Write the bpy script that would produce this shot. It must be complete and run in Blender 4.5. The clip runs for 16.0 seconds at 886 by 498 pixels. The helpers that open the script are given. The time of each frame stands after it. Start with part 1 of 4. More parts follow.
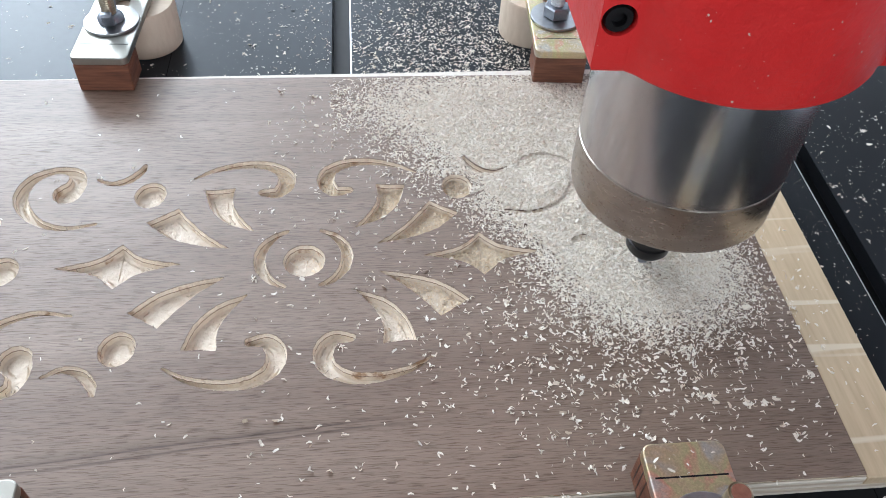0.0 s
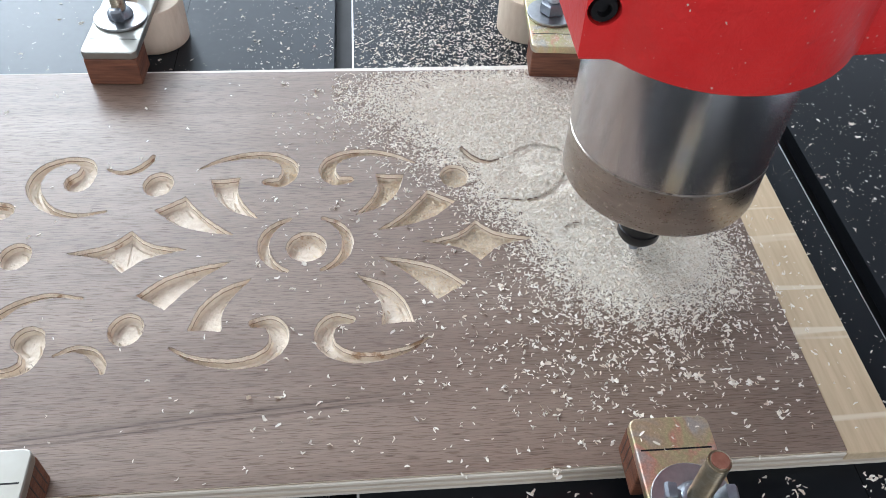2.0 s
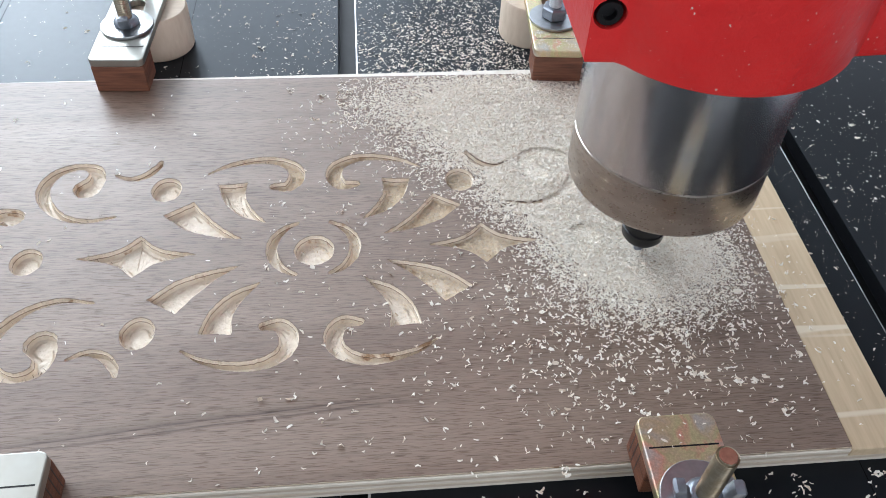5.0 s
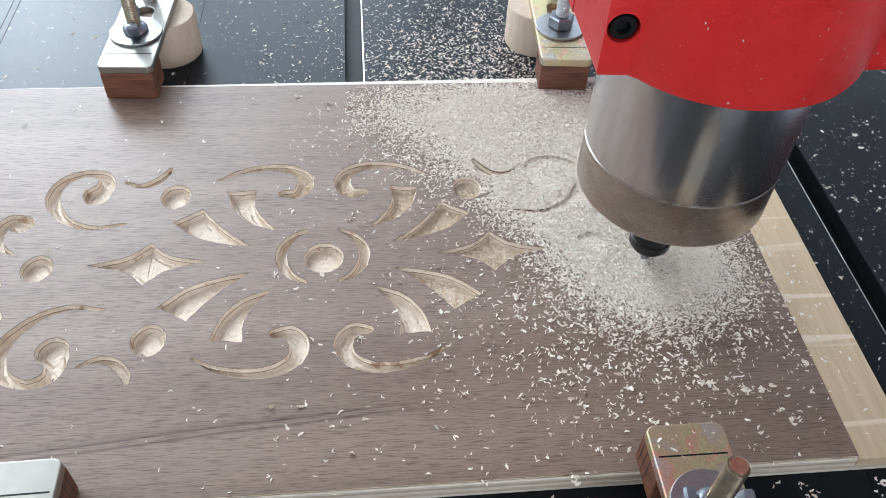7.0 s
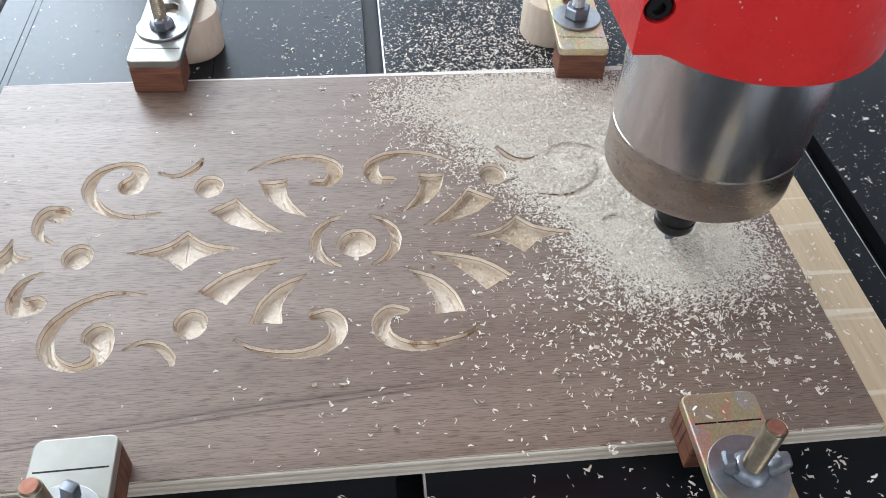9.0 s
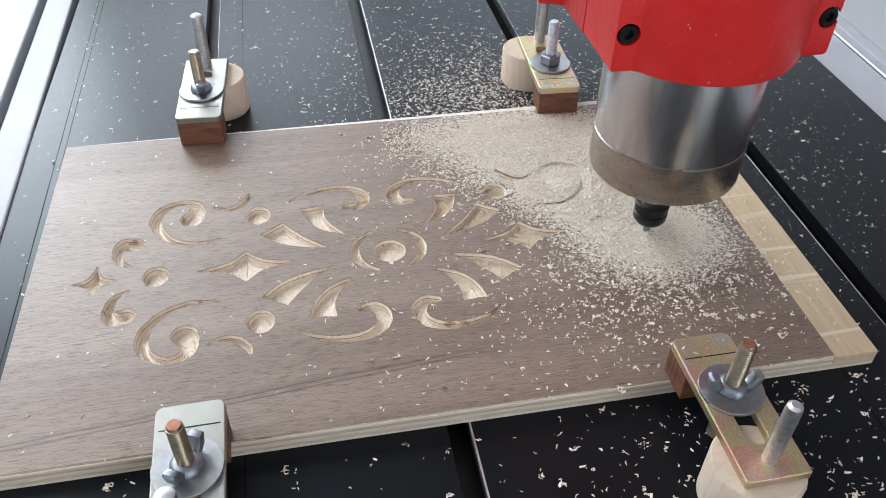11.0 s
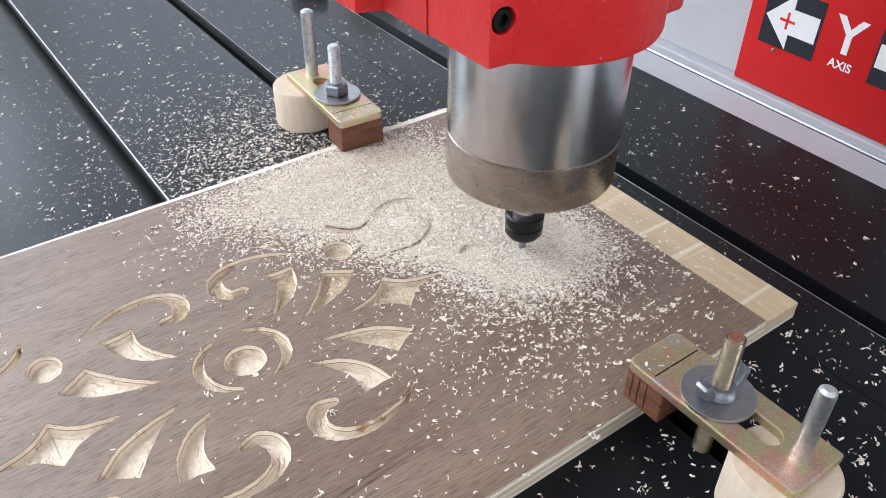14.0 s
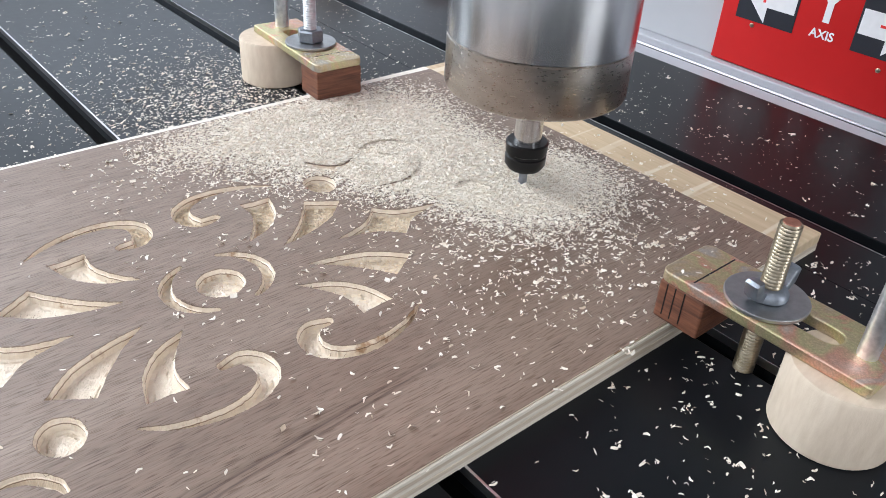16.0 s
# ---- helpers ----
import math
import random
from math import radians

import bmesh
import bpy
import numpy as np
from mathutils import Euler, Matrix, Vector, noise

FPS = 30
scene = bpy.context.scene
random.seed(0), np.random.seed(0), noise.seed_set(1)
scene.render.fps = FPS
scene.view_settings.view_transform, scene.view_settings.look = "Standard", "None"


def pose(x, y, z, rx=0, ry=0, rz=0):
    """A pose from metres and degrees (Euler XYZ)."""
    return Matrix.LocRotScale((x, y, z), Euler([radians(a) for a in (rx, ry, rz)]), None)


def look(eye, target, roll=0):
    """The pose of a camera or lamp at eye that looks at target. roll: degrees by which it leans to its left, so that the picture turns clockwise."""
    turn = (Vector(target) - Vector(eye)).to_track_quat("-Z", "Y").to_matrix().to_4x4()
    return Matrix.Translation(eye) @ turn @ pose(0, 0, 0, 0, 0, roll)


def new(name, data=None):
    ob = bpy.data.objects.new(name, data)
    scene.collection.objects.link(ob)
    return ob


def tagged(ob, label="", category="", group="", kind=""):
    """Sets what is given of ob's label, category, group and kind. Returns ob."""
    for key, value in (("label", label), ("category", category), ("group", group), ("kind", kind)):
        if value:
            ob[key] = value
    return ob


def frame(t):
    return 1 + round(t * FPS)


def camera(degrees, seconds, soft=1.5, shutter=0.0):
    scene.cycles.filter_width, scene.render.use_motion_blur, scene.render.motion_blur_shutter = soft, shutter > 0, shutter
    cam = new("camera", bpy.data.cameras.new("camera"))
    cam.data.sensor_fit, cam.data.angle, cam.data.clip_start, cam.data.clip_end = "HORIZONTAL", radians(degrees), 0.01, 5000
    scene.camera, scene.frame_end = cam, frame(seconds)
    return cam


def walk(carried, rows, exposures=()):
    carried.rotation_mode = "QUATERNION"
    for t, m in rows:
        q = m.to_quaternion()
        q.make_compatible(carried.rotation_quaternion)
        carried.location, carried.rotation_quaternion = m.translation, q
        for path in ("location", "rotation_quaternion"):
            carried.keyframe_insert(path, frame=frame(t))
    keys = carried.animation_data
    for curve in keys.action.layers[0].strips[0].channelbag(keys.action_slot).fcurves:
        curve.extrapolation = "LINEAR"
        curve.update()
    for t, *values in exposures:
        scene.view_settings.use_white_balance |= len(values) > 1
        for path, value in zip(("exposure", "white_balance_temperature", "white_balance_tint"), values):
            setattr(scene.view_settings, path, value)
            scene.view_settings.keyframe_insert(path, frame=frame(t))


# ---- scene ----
cam = camera(57.49, 16.0, 0.9)
PATH = [
    (0, (0.02852, -0.22477, 0.25394), (0.07224, 0.10771, -0.11692), 3.41),
    (0.5, (0.03264, -0.22850, 0.25425), (0.07628, 0.10454, -0.11613), 3.25),
    (1, (0.03415, -0.23396, 0.25616), (0.07649, 0.09898, -0.11446), 3.20),
    (1.5, (0.03300, -0.23859, 0.25779), (0.07416, 0.09493, -0.11244), 3.06),
    (2, (0.03049, -0.23790, 0.25818), (0.07125, 0.09593, -0.11181), 3.10),
    (2.5, (0.02991, -0.23638, 0.25834), (0.07116, 0.09753, -0.11153), 3.03),
    (3, (0.03145, -0.23704, 0.25774), (0.07291, 0.09766, -0.11139), 2.95),
    (5.5, (0.02590, -0.24136, 0.26055), (0.06779, 0.09542, -0.10664), 2.70),
    (6, (0.02518, -0.24010, 0.26108), (0.06720, 0.09729, -0.10553), 2.77),
    (6.5, (0.02211, -0.24024, 0.26172), (0.06489, 0.09734, -0.10463), 3.05),
    (7, (0.02126, -0.24047, 0.26277), (0.06535, 0.09708, -0.10346), 3.23),
    (7.5, (0.02039, -0.24103, 0.26208), (0.06431, 0.09641, -0.10426), 3.22),
    (8, (0.01894, -0.24091, 0.26169), (0.06352, 0.09673, -0.10440), 3.27),
    (8.5, (0.01286, -0.24331, 0.26106), (0.05911, 0.09490, -0.10428), 3.40),
    (9, (0.00387, -0.25142, 0.26326), (0.05186, 0.08684, -0.10181), 2.81),
    (9.2, (0.00056, -0.25679, 0.26514), (0.04948, 0.08167, -0.09962), 2.48),
    (11.3, (-0.04040, -0.32508, 0.28675), (0.03642, 0.04464, -0.04098), 0.89),
    (11.5, (-0.04229, -0.31627, 0.28033), (0.03702, 0.05321, -0.04707), 0.64),
    (12, (-0.03511, -0.28737, 0.27637), (0.09314, 0.07217, -0.04656), 1.46),
    (12.5, (-0.03462, -0.27870, 0.27871), (0.12989, 0.06749, -0.04237), 0.92),
    (13, (-0.06539, -0.25132, 0.27739), (0.12449, 0.08130, -0.04403), 1.62),
    (13.5, (-0.09139, -0.23609, 0.26565), (0.13293, 0.08008, -0.05014), 2.60),
    (14, (-0.07296, -0.23554, 0.24049), (0.16110, 0.08190, -0.06684), 0.86),
    (14.5, (-0.08235, -0.21062, 0.19742), (0.18970, 0.07548, -0.10941), 6.24),
    (15, (-0.10235, -0.20943, 0.20367), (0.18327, 0.08191, -0.08535), 6.50),
    (15.5, (-0.11181, -0.22241, 0.19545), (0.17833, 0.07520, -0.08249), 5.74),
    (16, (-0.09504, -0.22392, 0.17047), (0.18411, 0.08829, -0.10266), 3.82),
]
walk(cam, [(t, look(eye, target, roll)) for t, eye, target, roll in PATH], exposures=[(0, -0.20, 6150, 10), (9, -0.20, 6200, 10), (11.5, -0.29, 6550, 12), (12.5, -0.14, 6600, 13), (13.5, -0.10, 6550, 13), (14.5, 0.06, 6400, 11), (15, 0.06, 6400, 11), (16, -0.02, 6400, 11)])

# ---- world, lights ----
world = bpy.data.worlds.new("sky")
scene.world = world
world.use_nodes = True
wn = world.node_tree.nodes
sky = wn.new("ShaderNodeTexSky")
sky.sky_type, sky.sun_disc = "NISHITA", False
sky.sun_elevation, sky.sun_rotation = radians(40), radians(-50)
world.node_tree.links.new(sky.outputs[0], wn["Background"].inputs[0])
wn["Background"].inputs[1].default_value = 0.12


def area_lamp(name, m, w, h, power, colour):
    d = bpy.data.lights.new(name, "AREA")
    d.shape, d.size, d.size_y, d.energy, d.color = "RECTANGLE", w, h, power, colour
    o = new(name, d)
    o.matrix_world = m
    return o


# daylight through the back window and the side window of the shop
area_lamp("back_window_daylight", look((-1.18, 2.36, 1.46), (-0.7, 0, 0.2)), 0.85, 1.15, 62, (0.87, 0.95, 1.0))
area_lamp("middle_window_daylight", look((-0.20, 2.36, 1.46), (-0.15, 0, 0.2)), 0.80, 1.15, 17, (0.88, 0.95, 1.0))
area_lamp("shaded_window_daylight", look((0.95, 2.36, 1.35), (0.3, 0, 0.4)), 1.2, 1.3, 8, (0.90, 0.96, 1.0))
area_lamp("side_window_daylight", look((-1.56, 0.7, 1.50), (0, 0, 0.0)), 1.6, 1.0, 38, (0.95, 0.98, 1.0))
# two unseen fill lamps, added to brighten mount, spindle shell and pocket walls
area_lamp("front_side_fill", look((-1.56, -1.35, 1.50), (0, -0.1, 0.1)), 1.8, 1.0, 12, (0.97, 0.98, 1.0))
area_lamp("front_fill", look((0.75, -2.56, 0.58), (0.15, 0, 0.15)), 1.2, 0.95, 24, (0.97, 0.98, 1.0))
# weak fill added from overhead, not a lamp known to hang there
area_lamp("overhead_fill", look((0.3, -1.2, 2.10), (0.2, -0.9, 0)), 1.2, 0.3, 3, (0.98, 0.99, 1.0))

# ---- materials ----


def mat(name, rough=0.5, metal=0.0):
    m = bpy.data.materials.new(name)
    m.use_nodes = True
    n = m.node_tree.nodes
    b = n["Principled BSDF"]
    b.inputs["Roughness"].default_value, b.inputs["Metallic"].default_value = rough, metal
    return m, n, m.node_tree.links, b


def coords(n, l, scale=(1, 1, 1), rot=(0, 0, 0), kind="Object"):
    tc, mp = n.new("ShaderNodeTexCoord"), n.new("ShaderNodeMapping")
    l.new(tc.outputs[kind], mp.inputs[0])
    mp.inputs["Scale"].default_value = scale
    mp.inputs["Rotation"].default_value = rot
    return mp.outputs[0]


def noise_tex(n, l, vec, scale, detail=4.0, rough=0.55, dist=0.0):
    t = n.new("ShaderNodeTexNoise")
    t.inputs["Scale"].default_value, t.inputs["Detail"].default_value = scale, detail
    t.inputs["Roughness"].default_value, t.inputs["Distortion"].default_value = rough, dist
    l.new(vec, t.inputs["Vector"])
    return t.outputs[0]


def ramp(n, l, fac, stops):
    r = n.new("ShaderNodeValToRGB")
    e = r.color_ramp.elements
    while len(e) < len(stops):
        e.new(0.5)
    for el, (p, c) in zip(e, stops):
        el.position, el.color = p, (*c, 1)
    l.new(fac, r.inputs[0])
    return r.outputs[0]


def mix(n, l, fac, a, b, mode="MIX"):
    m = n.new("ShaderNodeMix")
    m.data_type, m.blend_type = "RGBA", mode
    for sock, v in ((m.inputs["Factor"], fac), (m.inputs["A"], a), (m.inputs["B"], b)):
        if isinstance(v, (int, float)):
            sock.default_value = v
        elif isinstance(v, tuple):
            sock.default_value = (*v, 1)
        else:
            l.new(v, sock)
    return m.outputs["Result"]


def bump(n, l, b, height, strength, distance):
    u = n.new("ShaderNodeBump")
    u.inputs["Strength"].default_value, u.inputs["Distance"].default_value = strength, distance
    l.new(height, u.inputs["Height"])
    l.new(u.outputs[0], b.inputs["Normal"])


def simple(name, c, rough, metal=0.0, c2=None, scale=60.0, bumpy=0.0, stretch=(1, 1, 1)):
    m, n, l, b = mat(name, rough, metal)
    v = coords(n, l, stretch)
    f = noise_tex(n, l, v, scale)
    c2 = c2 or tuple(x * 0.75 for x in c)
    l.new(ramp(n, l, f, [(0.3, c2), (0.7, c)]), b.inputs["Base Color"])
    r = n.new("ShaderNodeMapRange")
    l.new(noise_tex(n, l, v, scale * 5), r.inputs[0])
    r.inputs[3].default_value, r.inputs[4].default_value = rough * 0.8, min(1, rough * 1.25)
    l.new(r.outputs[0], b.inputs["Roughness"])
    if bumpy:
        bump(n, l, b, noise_tex(n, l, v, scale * 8), 0.5, bumpy)
    return m

def walnut_board():
    """Walnut veneer on a pale plywood core: the layers follow the depth below the face."""
    m, n, l, b = mat("veneered_plywood", 0.46)
    rot = (0, 0, radians(1.2))
    fine = noise_tex(n, l, coords(n, l, (85, 1500, 1), rot), 1.0, 4, 0.62, 0.25)
    pores = noise_tex(n, l, coords(n, l, (130, 2500, 1), rot), 1.0, 2, 0.5, 0.3)
    bands = noise_tex(n, l, coords(n, l, (5, 150, 1), rot), 1.0, 4, 0.6, 0.6)
    wide = noise_tex(n, l, coords(n, l, (2.0, 26, 1), rot), 1.0, 3, 0.5, 1.0)
    base = ramp(n, l, wide, [(0.25, (0.164, 0.106, 0.077)), (0.5, (0.220, 0.155, 0.117)), (0.75, (0.266, 0.196, 0.153))])
    band = ramp(n, l, bands, [(0.30, (0.86, 0.845, 0.835)), (0.5, (1, 1, 1)), (0.72, (1.07, 1.07, 1.07))])
    grain = ramp(n, l, fine, [(0.36, (0.70, 0.68, 0.66)), (0.47, (0.97, 0.97, 0.97)), (0.56, (1, 1, 1)), (0.64, (1.11, 1.11, 1.11))])
    dark = ramp(n, l, pores, [(0.375, (0.66, 0.62, 0.60)), (0.435, (1, 1, 1))])
    # two dark growth lines that run the length of the sheet near its front edge
    wob = n.new("ShaderNodeSeparateXYZ")
    wv = coords(n, l, (1, 1, 1), (0, 0, radians(-5.0)))
    wn2 = noise_tex(n, l, coords(n, l, (9, 30, 1)), 1.0, 2)
    l.new(wv, wob.inputs[0])
    add = n.new("ShaderNodeMath")
    add.operation = "MULTIPLY_ADD"
    l.new(wn2, add.inputs[0])
    add.inputs[1].default_value = 0.006
    l.new(wob.outputs[1], add.inputs[2])
    pos = n.new("ShaderNodeMapRange")
    l.new(add.outputs[0], pos.inputs[0])
    pos.inputs[1].default_value, pos.inputs[2].default_value = -0.100, -0.060
    streak = ramp(n, l, pos.outputs[0], [(0.50, (1, 1, 1)), (0.518, (0.62, 0.56, 0.53)), (0.53, (0.44, 0.38, 0.35)), (0.54, (0.93, 0.92, 0.91)), (0.575, (0.90, 0.88, 0.87)), (0.586, (0.42, 0.36, 0.33)), (0.60, (0.60, 0.55, 0.52)), (0.62, (0.84, 0.82, 0.80)), (0.72, (1, 1, 1))])
    # the growth lines fade out towards the middle of the sheet
    run = n.new("ShaderNodeMapRange")
    l.new(wob.outputs[0], run.inputs[0])
    run.inputs[1].default_value, run.inputs[2].default_value = 0.005, 0.055
    streak = mix(n, l, run.outputs[0], streak, (1.0, 1.0, 1.0))
    top = mix(n, l, 1.0, mix(n, l, 1.0, mix(n, l, 1.0, mix(n, l, 1.0, base, grain, "MULTIPLY"), dark, "MULTIPLY"), band, "MULTIPLY"), streak, "MULTIPLY")
    pale_n = noise_tex(n, l, coords(n, l, (260, 420, 500)), 1.0, 4)
    pale = ramp(n, l, pale_n, [(0.3, (0.72, 0.62, 0.505)), (0.7, (0.86, 0.78, 0.67))])
    sep = n.new("ShaderNodeSeparateXYZ")
    l.new(coords(n, l), sep.inputs[0])
    deep = n.new("ShaderNodeMapRange")
    l.new(sep.outputs[2], deep.inputs[0])
    deep.inputs[1].default_value, deep.inputs[2].default_value = -0.0044, 0.0001
    # plies seen in the pocket walls: core, glue line darkened as the ledge's painted shadow, cross ply, veneer
    plies = ramp(n, l, deep.outputs[0], [(0.0, (1, 1, 1)), (0.50, (0.96, 0.94, 0.92)), (0.525, (0.30, 0.22, 0.16)), (0.575, (0.30, 0.22, 0.16)), (0.60, (1, 0.98, 0.96)), (0.90, (0.97, 0.95, 0.93)), (0.915, (0.46, 0.37, 0.31))])
    # the cutter scorched the walls in patches
    burn = ramp(n, l, noise_tex(n, l, coords(n, l, (1, 1, 1)), 85, 4, 0.65), [(0.34, (0.52, 0.38, 0.28)), (0.42, (1, 1, 1))])
    wall = ramp(n, l, deep.outputs[0], [(0.08, (0, 0, 0)), (0.16, (1, 1, 1))])
    plies = mix(n, l, 1.0, plies, mix(n, l, wall, (1.0, 1.0, 1.0), burn), "MULTIPLY")
    skin = ramp(n, l, deep.outputs[0], [(0.93, (0, 0, 0)), (0.945, (1, 1, 1))])
    l.new(mix(n, l, skin, mix(n, l, 1.0, pale, plies, "MULTIPLY"), top), b.inputs["Base Color"])
    sheen = n.new("ShaderNodeMapRange")
    l.new(pores, sheen.inputs[0])
    sheen.inputs[1].default_value, sheen.inputs[2].default_value = 0.37, 0.47
    sheen.inputs[3].default_value, sheen.inputs[4].default_value = 0.46, 0.76
    l.new(sheen.outputs[0], b.inputs["Specular IOR Level"])
    rr = n.new("ShaderNodeMapRange")
    l.new(fine, rr.inputs[0])
    rr.inputs[3].default_value, rr.inputs[4].default_value = 0.48, 0.38
    l.new(rr.outputs[0], b.inputs["Roughness"])
    torn = noise_tex(n, l, coords(n, l), 800, 5, 0.75)
    bump(n, l, b, mix(n, l, skin, torn, mix(n, l, 0.7, mix(n, l, 0.5, fine, pores), (0.5, 0.5, 0.5))), 0.4, 0.0005)
    return m


def passivated():
    """Yellow-passivated zinc: straw, rose and green tints that drift over the plate."""
    m, n, l, b = mat("passivated_zinc", 0.36, 1.0)
    f = noise_tex(n, l, coords(n, l, (1, 1, 1), (0.3, 0.2, 0.5)), 55, 3, 0.5, 0.8)
    tint = ramp(n, l, f, [(0.30, (0.58, 0.57, 0.54)), (0.42, (0.63, 0.52, 0.35)), (0.50, (0.62, 0.58, 0.34)), (0.58, (0.74, 0.44, 0.33)), (0.66, (0.64, 0.53, 0.47)), (0.75, (0.62, 0.61, 0.60))])
    speck = ramp(n, l, noise_tex(n, l, coords(n, l), 1500, 3, 0.6), [(0.35, (0.85, 0.85, 0.84)), (0.55, (1, 1, 1)), (0.68, (1.15, 1.15, 1.12))])
    l.new(mix(n, l, 1.0, tint, speck, "MULTIPLY"), b.inputs["Base Color"])
    r = n.new("ShaderNodeMapRange")
    l.new(noise_tex(n, l, coords(n, l), 600, 4), r.inputs[0])
    r.inputs[3].default_value, r.inputs[4].default_value = 0.38, 0.58
    l.new(r.outputs[0], b.inputs["Roughness"])
    return m


M_BOARD = walnut_board()


def bare_ply():
    """Bare plywood with pale scraped bars across it."""
    m, n, l, b = mat("bare_plywood", 0.6)
    f = noise_tex(n, l, coords(n, l, (400, 30, 200)), 1.0)
    g = noise_tex(n, l, coords(n, l, (3, 78, 1), (0, 0, radians(4))), 1.0, 2)
    c = ramp(n, l, f, [(0.3, (0.54, 0.41, 0.26)), (0.7, (0.66, 0.52, 0.35))])
    l.new(mix(n, l, ramp(n, l, g, [(0.575, (0, 0, 0)), (0.60, (1, 1, 1))]), c, (0.74, 0.645, 0.50)), b.inputs["Base Color"])
    bump(n, l, b, f, 0.4, 0.0002)
    return m


M_PALE = bare_ply()
M_TABLE = simple("black_anodised", (0.0078, 0.0084, 0.0100), 0.36, 0, (0.0055, 0.0060, 0.0072), 25)
M_TABLE.node_tree.nodes["Principled BSDF"].inputs["Specular IOR Level"].default_value = 0.20
for lk in list(M_TABLE.node_tree.nodes["Principled BSDF"].inputs["Roughness"].links):
    M_TABLE.node_tree.links.remove(lk)
M_TABLE.node_tree.nodes["Principled BSDF"].inputs["Roughness"].default_value = 0.29
M_TABLE.node_tree.nodes["Principled BSDF"].inputs["Specular Tint"].default_value = (0.78, 0.90, 1.0, 1)


def dusty_sheen(m):
    """Fine wood dust on the table, and a bluish window sheen painted in towards its back."""
    n, l = m.node_tree.nodes, m.node_tree.links
    b = n["Principled BSDF"]
    old = b.inputs["Base Color"].links[0].from_socket
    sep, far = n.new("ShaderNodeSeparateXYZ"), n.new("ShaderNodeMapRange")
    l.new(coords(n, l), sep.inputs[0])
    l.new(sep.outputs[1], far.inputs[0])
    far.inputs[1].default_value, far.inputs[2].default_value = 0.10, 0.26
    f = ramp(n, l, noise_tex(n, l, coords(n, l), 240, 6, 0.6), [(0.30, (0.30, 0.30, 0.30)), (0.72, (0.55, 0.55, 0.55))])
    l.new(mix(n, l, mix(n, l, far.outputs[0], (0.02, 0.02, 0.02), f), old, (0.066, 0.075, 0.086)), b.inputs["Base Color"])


dusty_sheen(M_TABLE)
M_SLOT = simple("slot_metal", (0.03, 0.03, 0.033), 0.4, 0.2)
M_SCRIBE = simple("scribed_groove", (0.006, 0.0065, 0.008), 0.9, 0, (0.005, 0.005, 0.006), 80)
M_SCRIBE.node_tree.nodes["Principled BSDF"].inputs["Specular IOR Level"].default_value = 0.0
M_EDGE = simple("bright_aluminium_edge", (0.75, 0.76, 0.78), 0.35, 1.0)
M_ZINC = passivated()
M_STEEL = simple("turned_steel", (0.78, 0.78, 0.79), 0.22, 1.0, (0.60, 0.60, 0.61), 1.0, 0, (120, 120, 14))
M_GALV = simple("galvanised_rod", (0.74, 0.76, 0.78), 0.44, 1.0, (0.50, 0.52, 0.55), 420)
M_BRASS = simple("yellow_zinc_stud", (0.46, 0.40, 0.31), 0.36, 1.0, (0.32, 0.27, 0.19), 300)


def cast_paint():
    """Thick red paint over a cast surface, with a few specks of dust."""
    m, n, l, b = mat("red_paint", 0.36)
    v = coords(n, l)
    tone = ramp(n, l, noise_tex(n, l, v, 35), [(0.3, (0.70, 0.024, 0.025)), (0.7, (0.80, 0.040, 0.038))])
    speck = ramp(n, l, noise_tex(n, l, v, 640, 2, 0.4), [(0.745, (0, 0, 0)), (0.76, (1, 1, 1))])
    l.new(mix(n, l, speck, tone, (0.72, 0.60, 0.52)), b.inputs["Base Color"])
    bump(n, l, b, noise_tex(n, l, v, 85, 5, 0.62), 0.7, 0.0016)
    return m


M_RED = cast_paint()
M_BLOCK = simple("mahogany_block", (0.235, 0.092, 0.048), 0.55, 0, (0.085, 0.030, 0.018), 1.0, 0.0002, (45, 45, 700))
M_DISC = simple("pine_disc", (0.65, 0.55, 0.44), 0.70, 0, (0.56, 0.46, 0.355), 1.0, 0.0002, (160, 420, 90))
M_BLACK = simple("black_oxide_steel", (0.02, 0.02, 0.022), 0.35, 0.6)
M_WHITE = simple("white_powder_coat", (0.45, 0.46, 0.485), 0.45, 0, (0.42, 0.43, 0.455), 15)
M_ALU = simple("brushed_aluminium", (0.72, 0.73, 0.75), 0.35, 1.0, (0.62, 0.63, 0.66), 1.0, 0, (20, 600, 600))
# the control box's red, darkened to stand in for the gantry's shade
M_RED_SHADED = simple("shaded_red_paint", (0.56, 0.013, 0.013), 0.55, 0, (0.50, 0.010, 0.010), 18)
M_RED_SHADED.node_tree.nodes["Principled BSDF"].inputs["Specular IOR Level"].default_value = 0.3
M_WALL = simple("wall_paint", (0.62, 0.625, 0.63), 0.8, 0, (0.57, 0.575, 0.58), 3)
M_FLOOR = simple("concrete", (0.32, 0.31, 0.30), 0.7, 0, (0.24, 0.235, 0.23), 6)


